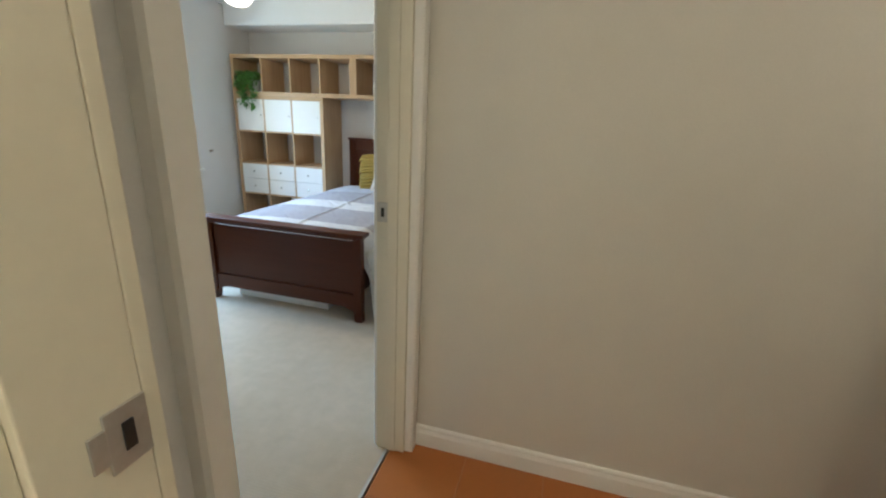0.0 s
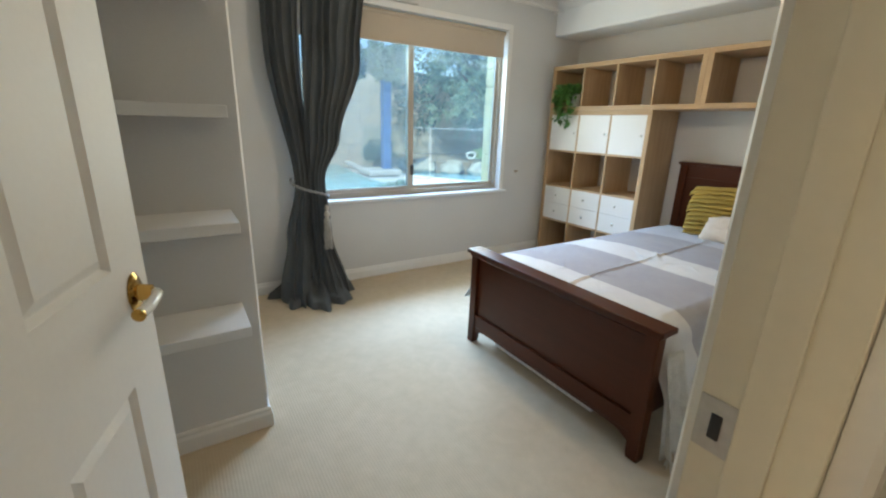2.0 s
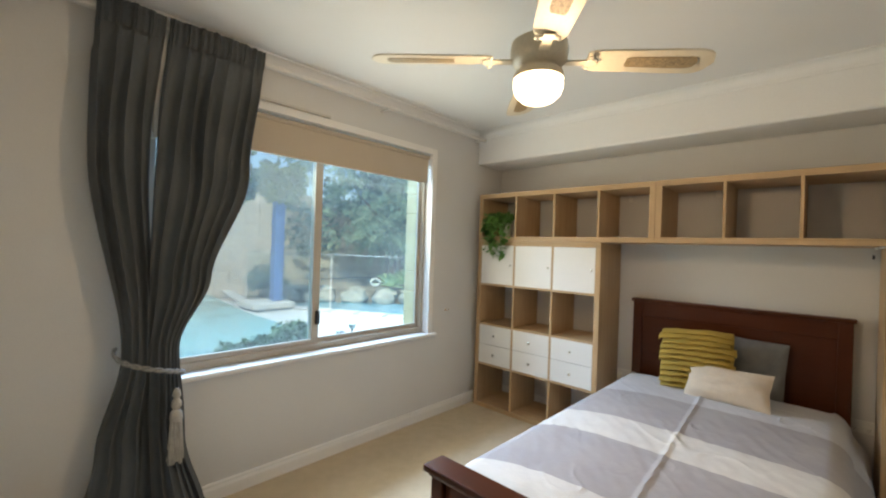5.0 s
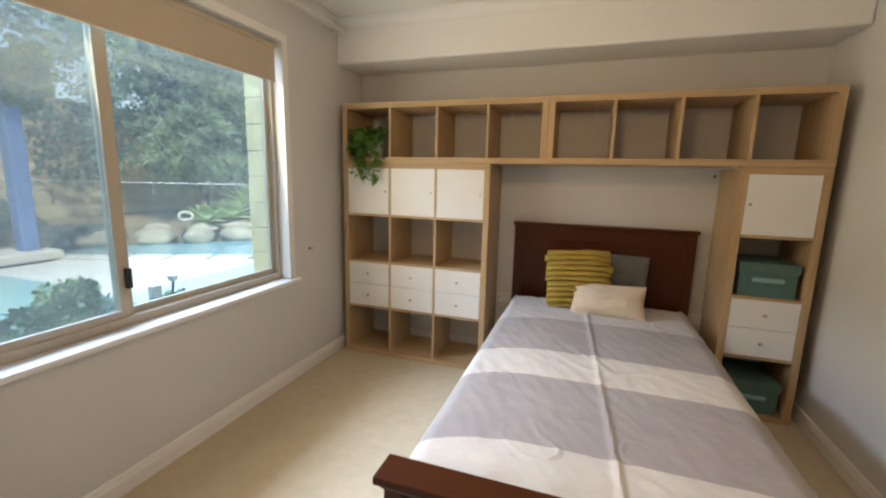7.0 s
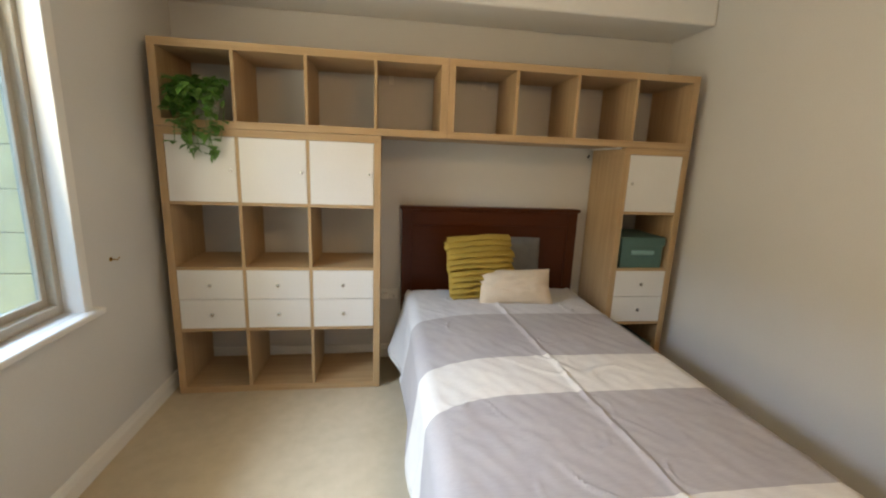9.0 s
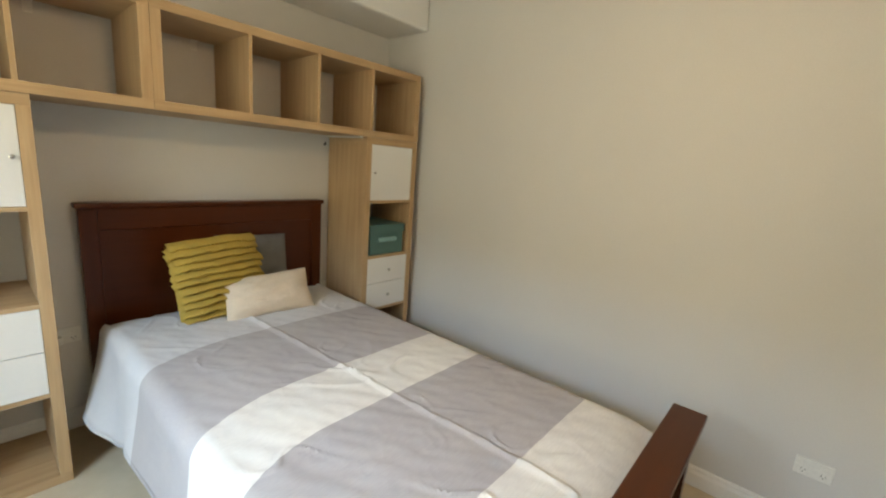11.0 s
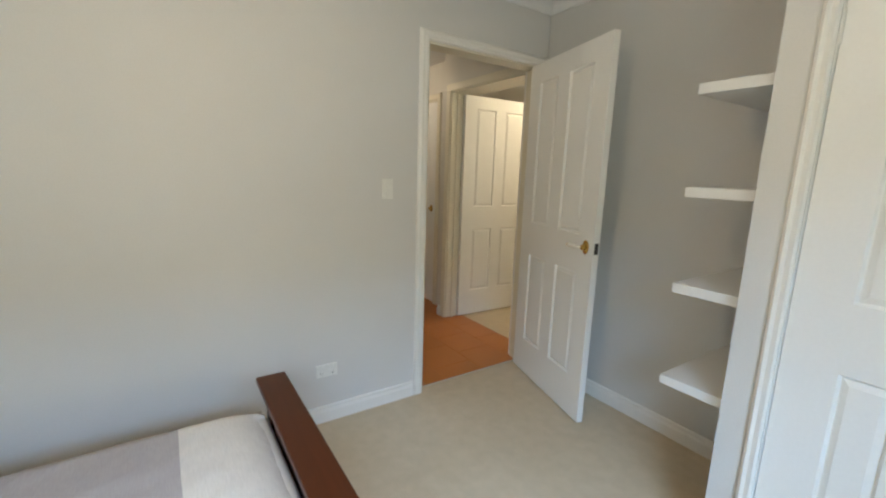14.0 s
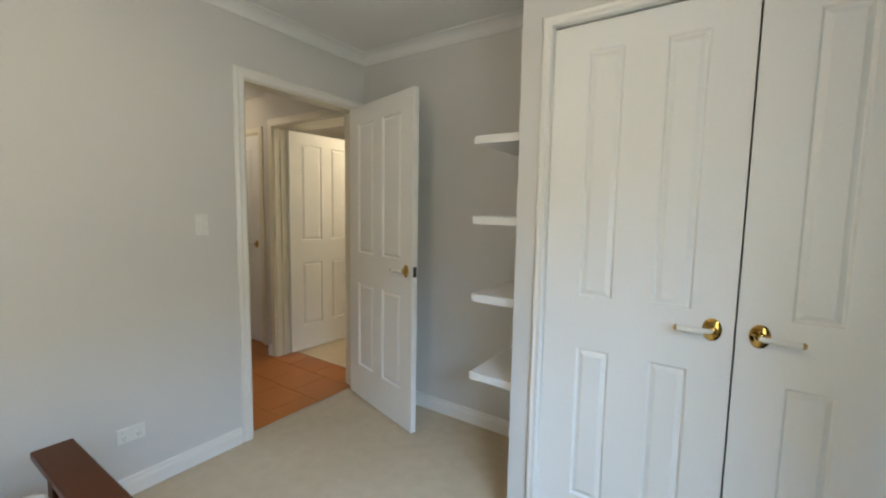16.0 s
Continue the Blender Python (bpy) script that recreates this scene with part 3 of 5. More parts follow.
lever_handle(shut, pose(0.69, -0.036, 0.985), -1)
f2 = thing("strike_plate_holder", "brushed steel strike plate on the cream door lining", "strike plate", kind="structure")
strike_plate(f2, pose(OD[0] + 0.018, HS - 0.022, 0.985, 0, 0, -90) @ Matrix.Diagonal((-1, 1, 1, 1)))

tile_mats = [mat("terracotta_tile", (0.42, 0.145, 0.030), 0.36, var=0.04, scale=4, grain=0.015, gscale=60, relief=0.0, depth=0.001, rvar=0.03)]
tile_me = {}


def tiles():
    """Square terracotta tiles with small insets, pale joints."""
    floor = thing("hall_floor", "glazed terracotta tiles with pale joints in the hall", "floor", kind="structure")
    part("joint_bed", box((HX - 0.06, HS - 0.045, -0.011), (6.19, HN - 0.001, -0.003)), M_GROUT, floor)
    step = 0.305
    y = HN - 0.001
    while y > HS - 0.045 + 0.02:
        x, n_ = HX - 0.055 - (0.15 if int(round((HN - y) / step)) % 2 else 0), 0
        y0 = max(y - step + 0.004, HS - 0.045)
        while x < 6.15:
            x0, x1 = max(x, HX - 0.055), min(x + step - 0.004, 6.18)
            if x1 - x0 > 0.02:
                key = (round(x1 - x0, 3), round(y - y0, 3))
                if key not in tile_me:
                    o = part("tile", box((0, 0, -0.010), (x1 - x0, y - y0, 0), 0.0015, seg=1), tile_mats[0])
                    tile_me[key] = o.data
                    bpy.data.objects.remove(o)
                t = new("tile", tile_me[key])
                t.parent = floor
                t.location = (x0, y0, 0)
            x += step
        y -= step


M_GROUT = mat("pale_grout", (0.46, 0.20, 0.07), 0.7, var=0.1, relief=0.3)
tiles()
tagged(part("threshold", box((EX + 0.040, DOOR[0] + 0.001, -0.003), (EX + 0.052, DOOR[1] - 0.001, 0.003), 0.001), M_STEEL), "thin metal strip between carpet and tiles", "threshold", kind="structure")
part_skirt = lambda run: tagged(part("baseboard", sweep(run, skirt, flat), M_TRIM), "white moulded timber skirting board in the hall", "skirting", kind="structure")
part_skirt([(6.19, HN), (HX + 0.02, HN)])
part_skirt([(OD[1] + 0.052, NIB), (4.199, NIB)])
part_skirt([(5.36, HS), (6.19, HS)])


def downlight(x, y, z, watts, col=(1.0, 0.92, 0.75)):
    d = thing("unseen_ceiling_light", "small lit ceiling light with opal cover, out of view", "ceiling light", m=pose(x, y, z))
    part("base", lathe([(0.09, -0.012), (0.095, -0.008), (0.095, 0.0), (0.02, 0.0)], 24), M_PLASTIC, d, "", True)
    part("cover", lathe([(0.01, -0.062), (0.05, -0.055), (0.078, -0.035), (0.085, -0.013)], 24), M_HALLGLOW, d, "lit opal cover", True)
    li = bpy.data.lights.new("unseen_ceiling_lamp", "POINT")
    li.energy, li.color, li.shadow_soft_size = watts, col, 0.08
    o = new("unseen_ceiling_lamp", li)
    o.location = (x, y, z - 0.16)


M_HALLGLOW = glow_material("lit_hall_cover", (1.0, 0.82, 0.6), 4.0)
downlight(4.9, -3.25, CZ - 0.06, 3.6, (1.0, 0.80, 0.54))
# fitting added unseen in the far room, standing in for its window daylight
downlight(3.42, -5.1, CZ - 0.06, 18.0, (1.0, 0.81, 0.51))

# ---- window, blind and curtain ----
def window():
    y0, y1, z0, z1 = WIN
    w = thing("window_1", "wide two-light sliding window in a beige aluminium frame", "window", kind="structure")
    xo, xi = WX - 0.135, WX - 0.065
    fr = bmesh.new()
    for a, b in (((xo, y0, z0), (xi, y0 + 0.035, z1)), ((xo, y1 - 0.035, z0), (xi, y1, z1)), ((xo, y0 + 0.035, z0), (xi, y1 - 0.035, z0 + 0.040)), ((xo, y0 + 0.035, z1 - 0.035), (xi, y1 - 0.035, z1))):
        box(a, b, 0.003, fr)
    part("window_frame", fr, M_ALU, w)
    ym = -1.535
    for name, a, b, x in (("fixed_sash", ym - 0.018, y1 - 0.035, xo + 0.014), ("sliding_sash", y0 + 0.035, ym + 0.035, xi - 0.034)):
        s = bmesh.new()
        t = 0.052 if name == "sliding_sash" else 0.024
        zl, zh = z0 + 0.038, z1 - 0.033
        for p, q in (((x, a, zl), (x + 0.022, a + t, zh)), ((x, b - t, zl), (x + 0.022, b, zh)), ((x, a + t, zl), (x + 0.022, b - t, zl + 0.032)), ((x, a + t, zh - 0.032), (x + 0.022, b - t, zh))):
            box(p, q, 0.002, s)
        so = part(name, s, M_ALU, w)
        g = part("pane", box((x + 0.009, a + t - 0.004, zl + 0.028), (x + 0.013, b - t + 0.004, zh - 0.028)), M_GLASS, so)
        g.visible_shadow = False
    part("latch", box((xi - 0.012, ym + 0.006, 0.865), (xi + 0.012, ym + 0.030, 0.955), 0.005), M_BLACK, w, "black sash latch")
    # painted reveal, timber sill and head
    part("window_sill", box((WX - 0.066, y0 - 0.05, z0 - 0.028), (WX + 0.045, y1 + 0.065, z0 - 0.001), 0.008), M_TRIM, w, "white painted sill board")
    for a, b in (((WX - 0.064, y1 - 0.014, z0), (WX + 0.012, y1 + 0.035, z1 + 0.035)), ((WX - 0.064, y0 - 0.035, z0), (WX + 0.012, y0 + 0.014, z1 + 0.035)), ((WX - 0.064, y0 + 0.014, z1 - 0.012), (WX + 0.012, y1 - 0.014, z1 + 0.035))):
        part("reveal_board", box(a, b, 0.003), M_TRIM, w)
    # flyscreen over the sliding half
    s = part("flyscreen", box((xo - 0.012, y0 + 0.03, z0 + 0.03), (xo - 0.010, ym, z1 - 0.03)), M_SCREEN, w, "fine grey insect screen")
    s.visible_shadow = False


def screen_material():
    m, n, l, b = nodes_of("insect_screen")
    mx, tr = n.new("ShaderNodeMixShader"), n.new("ShaderNodeBsdfTransparent")
    mx.inputs[0].default_value = 0.22
    b.inputs["Base Color"].default_value = (0.35, 0.37, 0.38, 1)
    b.inputs["Roughness"].default_value = 0.6
    l.new(tr.outputs[0], mx.inputs[1])
    l.new(b.outputs[0], mx.inputs[2])
    l.new(mx.outputs[0], n["Material Output"].inputs["Surface"])
    return m


M_SCREEN = screen_material()
window()

blind = thing("roller_blind", "beige fabric roller blind rolled down over the top of the window", "blind")
part("fabric", box((WX - 0.030, -2.48, 1.925), (WX - 0.0275, -0.585, 2.125)), M_BLIND, blind)
part("bottom_bar", box((WX - 0.034, -2.48, 1.912), (WX - 0.024, -0.585, 1.930), 0.003), M_BLIND, blind)
part("roller", tube([(WX - 0.035, -2.49, 2.122), (WX - 0.035, -0.575, 2.122)], 0.018, 12), M_BLIND, blind, "", True)
pel = thing("curtain_track_lower", "slim metal curtain track above the window", "curtain track")
part("track", box((WX + 0.012, -2.50, 2.198), (WX + 0.030, -1.52, 2.212), 0.002), M_STEEL, pel)
part("bracket", box((WX - 0.001, -1.56, 2.196), (WX + 0.014, -1.54, 2.214), 0.001), M_STEEL, pel)

rod = thing("curtain_rail", "white painted curtain rail below the cornice", "curtain rail")
RX, RZ = WX + 0.085, 2.372
part("rail", tube([(RX, -3.02, RZ), (RX, 0.0, RZ)], 0.011, 12), M_TRIM, rod, "", True)
for y in (-3.015, -1.1, -0.02):
    part("bracket", box((WX, y - 0.008, RZ - 0.018), (RX, y + 0.008, RZ - 0.004), 0.002), M_TRIM, rod)
for y in (-3.03, 0.005):
    part("end_cap", tube([(RX, y - 0.012, RZ), (RX, y + 0.012, RZ)], 0.015, 12), M_TRIM, rod, "", True)


def smooth_mix(keys, z):
    """Value at z between (z, value) keys, eased."""
    if z >= keys[0][0]:
        return keys[0][1]
    for (za, va), (zb, vb) in zip(keys, keys[1:]):
        if z >= zb:
            t = (za - z) / (za - zb)
            t = t * t * (3 - 2 * t)
            return va + (vb - va) * t
    return keys[-1][1]


def curtain_panel(parent, left, right, waves, seed, material, inset=0.0, name="drop"):
    """A pleated drop; left and right are (z, y) keys of its edges."""
    bm = bmesh.new()
    nu, nz = waves * 16, 90
    top = 2.418
    grid = []
    for j in range(nz + 1):
        z = top * (1 - j / nz) ** 1.0 + 0.004
        row = []
        ya, yb = smooth_mix(left, z), smooth_mix(right, z)
        w = abs(yb - ya)
        amp = min(0.042, 0.008 + 0.30 * w / waves) * (0.25 if z > 2.34 else min(1.0, 0.25 + (2.34 - z) * 2.2))
        tight = math.exp(-((z - 0.86) / 0.16) ** 2)
        amp *= 1 - 0.45 * tight
        flare = max(0.0, 0.55 - z) / 0.55
        for i in range(nu + 1):
            u = i / nu
            ph = u * waves * math.tau + 0.9 * math.sin(2.2 * z + seed) + 2.4 * noise.noise((u * 3.3, z * 0.8, seed))
            deep = 0.55 + 0.75 * noise.noise((u * 4.1, z * 0.5, seed + 11)) + 0.35
            head_ = 0.006 * math.sin(u * waves * 3 * math.tau) * (1 if z > 2.335 else max(0.0, 1 - (2.335 - z) / 0.10))
            wob = noise.noise((u * 3.0, z * 1.6, seed + 5)) * 0.022 * (1 if z < 2.2 else 0)
            y = ya + (yb - ya) * u + 0.006 * math.cos(ph) + wob * 0.4
            bulge = 0.055 * math.sin(math.pi * u) * (1 - tight) + 0.05 * tight * math.sin(math.pi * u)
            x = RX + 0.014 - inset + amp * deep * math.sin(ph) + head_ + wob + bulge * (0.4 if z > 2.3 else 1) + (0.014 if z > 2.33 else 0.0)
            x += flare ** 1.4 * (0.10 + 0.16 * math.sin(math.pi * u) ** 0.8) + flare ** 3 * 0.06 * noise.noise((u * 6, 1.0, seed))
            zz = z
            if z < 0.16:
                zz = max(0.012, z + 0.05 * noise.noise((u * 7, z * 9, seed)) * (1 if z > 0.02 else 0.3))
            row.append(bm.verts.new((max(WX + 0.02, x), y, zz)))
        grid.append(row)
    for r0, r1 in zip(grid, grid[1:]):
        for i in range(nu):
            bm.faces.new((r0[i], r0[i + 1], r1[i + 1], r1[i]))
    ob = part(name, bm, material, parent, "", True)
    sol = ob.modifiers.new("thickness", "SOLIDIFY")
    sol.thickness = 0.003
    return ob


cur = thing("curtain", "charcoal pleated curtain gathered to one side, pooling on the carpet", "curtain")
curtain_panel(cur, [(2.42, -2.705), (1.75, -2.715), (0.87, -2.585), (0.45, -2.66), (0.02, -2.76)], [(2.42, -2.455), (1.85, -2.50), (0.87, -2.47), (0.45, -2.50), (0.02, -2.53)], 4, 1.0, M_CURTAIN)
curtain_panel(cur, [(2.42, -2.440), (1.85, -2.475), (0.87, -2.49), (0.45, -2.50), (0.02, -2.54)], [(2.42, -1.995), (1.75, -2.06), (1.2, -2.22), (0.87, -2.345), (0.45, -2.32), (0.02, -2.22)], 7, 4.0, M_CURTAIN)
part("lining", box((RX - 0.002, -2.478, 1.86), (RX + 0.003, -2.437, 2.395), 0.001), M_LINING, cur, "white curtain lining edge")


def curtain_puddle():
    """Folds of cloth lying on the carpet at the foot of the curtain."""
    bm = bmesh.new()
    nu, nv = 60, 14
    g = []
    for i in range(nu + 1):
        a = math.pi * (i / nu)
        row = []
        for j in range(nv + 1):
            v = j / nv
            r = 0.02 + v * (1.0 + 0.12 * math.sin(a * 9 + 1) + 0.08 * math.sin(a * 17))
            x = 0.03 + 0.40 * r * math.sin(a) * (0.55 + 0.45 * math.sin(a * 0.9 + 0.1))
            y = -2.49 - 0.29 * r * math.cos(a)
            h = 0.13 * (1 - v) ** 0.8 + 0.035 * math.sin(a * 11 + 3 * v) * math.sin(math.pi * min(1, v * 1.1)) + 0.035 * (1 if 0.35 < v < 0.93 else 0.4)
            row.append(bm.verts.new((max(WX + 0.02, x), y, max(0.004, h if v < 0.99 else 0.004))))
        g.append(row)
    for r0, r1 in zip(g, g[1:]):
        for j in range(nv):
            bm.faces.new((r0[j], r0[j + 1], r1[j + 1], r1[j]))
    part("pooled_hem", bm, M_CURTAIN, cur, "", True)


curtain_puddle()

tie = thing("curtain_tieback", "twisted grey cord tieback with an ivory tassel", "tieback")
for k in range(2):
    pts = []
    for i in range(90):
        t = i / 89
        a = math.pi * (1.15 - 1.3 * t)
        c = Vector((RX + 0.010 + 0.125 * max(-0.3, math.sin(a)), -2.465 + 0.135 * math.cos(a), 0.890 - 0.165 * t))
        tw = t * 40 + k * math.pi
        pts.append(c + Vector((0.006 * math.cos(tw), 0, 0.007 * math.sin(tw))))
    part("cord", tube(pts, 0.0065, 6), M_CORD, tie, "", True)
TA = pose(RX + 0.135, -2.385, -0.085)
part("tassel_head", join(bmesh.new(), lathe([(0.006, 0.795), (0.014, 0.785), (0.018, 0.765), (0.011, 0.75), (0.020, 0.735), (0.022, 0.715), (0.013, 0.70), (0.024, 0.685), (0.027, 0.66), (0.022, 0.645)], 16), TA), M_TASSEL, tie, "ivory ribbed tassel head", True)
sk = bmesh.new()
for k in range(34):
    a, r = k * 2.399, 0.026 * math.sqrt((k + 0.5) / 34)
    x, y = r * math.cos(a), r * math.sin(a)
    join(sk, tube([(x * 0.8, y * 0.8, 0.65), (x * 1.05, y * 1.05, 0.56), (x * 1.25, y * 1.25, 0.46 + 0.01 * math.sin(k))], 0.004, 4))
part("tassel_skirt", join(bmesh.new(), sk, TA), M_TASSEL, tie, "ivory thread skirt", True)
hook = thing("tieback_hook", "small brass curtain hook on the wall", "hook")
part("plate", lathe([(0.003, 0), (0.010, 0), (0.010, 0.004), (0.004, 0.006)], 12, pose(WX, -0.35, 0.87, 0, 90)), M_BRASS, hook)
part("hook_arm", tube([(WX + 0.004, -0.35, 0.87), (WX + 0.03, -0.35, 0.868), (WX + 0.034, -0.345, 0.88)], 0.003, 6), M_BRASS, hook)

# ---- shelving wall ----
CELL, IN, OUT, DEP = 0.3365, 0.016, 0.038, 0.39


def cube_shelf(label, x0, z0, cols, rows):
    """Oak-effect cube shelving: thick outer boards, thin dividers, open back."""
    w = cols * CELL + (cols - 1) * IN + 2 * OUT
    h = rows * CELL + (rows - 1) * IN + 2 * OUT
    s = thing("shelf_unit", label, "shelving", m=pose(x0, 0, z0))
    part("side_panel", box((0, 0, OUT), (OUT, DEP, h - OUT), 0.0012), M_OAKZ, s)
    part("side_panel", box((w - OUT, 0, OUT), (w, DEP, h - OUT), 0.0012), M_OAKZ, s)
    part("bottom_board", box((0, 0, 0.0005), (w, DEP, OUT), 0.0012), M_OAK, s)
    part("top_board", box((0, 0, h - OUT), (w, DEP, h), 0.0012), M_OAK, s)
    for c in range(1, cols):
        x = OUT + c * CELL + (c - 1) * IN
        for r in range(rows):
            z = OUT + r * (CELL + IN)
            part("divider", box((x, 0.002, z), (x + IN, DEP, z + CELL), 0.0008), M_OAKZ, s)
    for r in range(1, rows):
        z = OUT + r * CELL + (r - 1) * IN
        part("shelf_board", box((OUT, 0.0015, z), (w - OUT, DEP, z + IN), 0.0008), M_OAK, s)
    return s


H4 = 4 * CELL + 3 * IN + 2 * OUT
cube_shelf("oak-effect cube shelf tower, three cells wide and four high", 0.0, 0.0, 3, 4)
cube_shelf("narrow oak-effect cube shelf tower, four cells high", 2.5275, 0.0, 1, 4)
cube_shelf("oak-effect cube shelf laid level over the tower and bed", 0.0, H4 + 0.0015, 4, 1)
cube_shelf("oak-effect cube shelf laid level bridging the bed", H4 + 0.001, H4 + 0.0015, 4, 1)


def cell_at(x0, c, r):
    return x0 + OUT + c * (CELL + IN), OUT + r * (CELL + IN)


def door_insert(x0, c, r, right):
    x, z = cell_at(x0, c, r)
    d = thing("cabinet_insert", "white door insert with a small knob in the shelf", "cabinet", "white door inserts", m=pose(x, 0, z))
    g = 0.0015
    part("carcass", open_box(CELL - 0.002, 0.36, CELL - 0.002, 0.012, (0.001, 0.022, 0.001)), M_WHITE, d)
    dr = part("door", box((g, 0.002, g), (CELL - g, 0.019, CELL - g), 0.0015), M_WHITE, d)
    kx = CELL - 0.022 if right else 0.022
    part("knob", lathe([(0.003, 0), (0.004, 0.008), (0.008, 0.012), (0.008, 0.016), (0.004, 0.018)], 12, pose(kx, 0.002, CELL / 2, 90)), M_CHROME, dr, "small metal knob", True)


def open_box(w, d, h, t, o):
    """A box open towards -y."""
    bm = bmesh.new()
    x, y, z = o
    for a, b in (((0, 0, 0), (t, d, h)), ((w - t, 0, 0), (w, d, h)), ((t, 0, 0), (w - t, d, t)), ((t, 0, h - t), (w - t, d, h)), ((t, d - t, t), (w - t, d, h - t))):
        box((a[0] + x, a[1] + y, a[2] + z), (b[0] + x, b[1] + y, b[2] + z), 0, bm)
    return bm


def drawer_insert(x0, c, r):
    x, z = cell_at(x0, c, r)
    d = thing("drawer_insert", "white two-drawer insert with small knobs in the shelf", "drawers", "white drawer inserts", m=pose(x, 0, z))
    part("carcass", open_box(CELL - 0.002, 0.36, CELL - 0.002, 0.012, (0.001, 0.022, 0.001)), M_WHITE, d)
    for k in range(2):
        za = 0.0015 + k * CELL / 2
        dr = part("drawer_front", box((0.0015, 0.002, za), (CELL - 0.0015, 0.019, za + CELL / 2 - 0.003), 0.0015), M_WHITE, d)
        part("knob", lathe([(0.003, 0), (0.004, 0.010), (0.010, 0.015), (0.010, 0.019), (0.005, 0.022)], 12, pose(CELL / 2, 0.002, za + CELL / 4, 90)), M_CHROME, dr, "small metal knob", True)


for c in range(3):
    door_insert(0.0, c, 3, True)
    drawer_insert(0.0, c, 1)
door_insert(2.5275, 0, 3, False)
drawer_insert(2.5275, 0, 1)


def storage_box(r, x_off):
    x, z = cell_at(2.5275, 0, r)
    b = thing("storage_box", "dark teal lidded storage box with pale label holder in the shelf", "storage box", "teal storage boxes", m=pose(x + x_off, 0.012, z + 0.0005))
    part("body", box((0.012, 0.006, 0), (0.292, 0.33, 0.175), 0.004), M_TEAL, b)
    part("lid", box((0.004, 0, 0.140), (0.300, 0.338, 0.195), 0.005), M_TEAL, b)
    part("handle", box((0.075, -0.006, 0.085), (0.230, 0.006, 0.112), 0.009, seg=3), M_TEALTAB, b, "pale teal pull strap")


storage_box(2, 0.015)
storage_box(0, 0.015)

# trailing plant in the top left cell
plant = thing("potted_plant", "trailing green pothos in a white glazed pot on the shelf", "plant", m=pose(0.215, 0.10, H4 + 0.0015 + OUT + 0.0005))
part("pot", lathe([(0.045, 0), (0.05, 0.004), (0.062, 0.11), (0.064, 0.118), (0.058, 0.118), (0.055, 0.105)], 24), M_POT, plant, "white glazed pot", True)
part("soil", lathe([(0.01, 0.100), (0.054, 0.101), (0.056, 0.1045), (0.01, 0.106)], 20), M_SOIL, plant)


def leaf_blade(bm, base, direction, up, size):
    """One heart-shaped leaf, folded along its rib."""
    d = direction.normalized()
    s = d.cross(up)
    s = s.normalized() if s.length > 1e-3 else Vector((1, 0, 0))
    n_ = s.cross(d).normalized()
    pts = [(0, 0, 0), (0.25, 0.42, 0.05), (0.55, 0.40, 0.06), (1.0, 0, -0.16), (0.55, -0.40, 0.06), (0.25, -0.42, 0.05)]
    mid = bm.verts.new(base + d * 0.5 * size - n_ * 0.04 * size)
    vs = [bm.verts.new(base + d * a * size + s * b * size * 0.95 + n_ * c * size) for a, b, c in pts]
    for i in range(6):
        bm.faces.new((mid, vs[i], vs[(i + 1) % 6]))


rng_p = random.Random(4)
lv, st = bmesh.new(), bmesh.new()
for k in range(62):
    a = rng_p.uniform(math.pi * 0.85, math.tau * 0.98)
    reach = rng_p.uniform(0.05, 0.155)
    drop = rng_p.choice([0.0, 0.0, 0.05, 0.12, 0.22, 0.30]) if math.sin(a) < -0.2 else 0.0
    top = Vector((0.03 * math.cos(a), 0.03 * math.sin(a), 0.11))
    out = Vector((reach * math.cos(a), min(0.06, reach * 1.25 * math.sin(a)), 0.13 + rng_p.uniform(0.0, 0.07)))
    pts = [top, top.lerp(out, 0.5) + Vector((0, 0, 0.04)), out]
    if drop:
        out.y = min(out.y, -0.125)
        for t in (0.33, 0.66, 1.0):
            pts.append(out + Vector((0.02 * math.sin(3 * t + k), -0.012, -drop * t)))
    join(st, tube(pts, 0.0016, 4))
    for i, p in enumerate(pts[1:]):
        for _ in range(2):
            dd = Vector((rng_p.uniform(-1, 1), rng_p.uniform(-1, 0.25), rng_p.uniform(-0.9, 0.3)))
            leaf_blade(lv, p, dd, Vector((0, 0, 1)), rng_p.uniform(0.040, 0.072))
part("stems", st, M_LEAF, plant)
part("leaves", lv, M_LEAF, plant, "glossy green heart-shaped leaves")
# ---- bed ----
M_MAHOGY = wood("mahogany_y", (0.066, 0.0150, 0.0037), (0.080, 0.0185, 0.0047), 0.32, "y", coat=0.03, rel=0.015, rv=0.15, spec=0.25)
bed = thing("bed", "dark mahogany single bed with panelled headboard and footboard", "bed")
HX0, HX1 = 1.250, 2.430
hb = part("headboard", box((HX0 + 0.06, 0.325, 0.36), (HX1 - 0.06, 0.345, 0.985), 0.003), M_MAHOG, bed)
part("cap_rail", box((HX0 - 0.012, 0.300, 1.045), (HX1 + 0.012, 0.375, 1.068), 0.006), M_MAHOG, hb)
part("top_rail", box((HX0 + 0.05, 0.318, 0.945), (HX1 - 0.05, 0.358, 1.045), 0.004), M_MAHOG, hb)
part("low_rail", box((HX0 + 0.05, 0.318, 0.30), (HX1 - 0.05, 0.358, 0.40), 0.004), M_MAHOG, hb)
for x in (HX0, HX1 - 0.065):
    part("leg", box((x, 0.312, 0.002), (x + 0.065, 0.364, 1.045), 0.004), M_MAHOGZ, bed)
FX0, FX1, FY0, FY1 = 1.284, 2.466, -1.860, -1.808
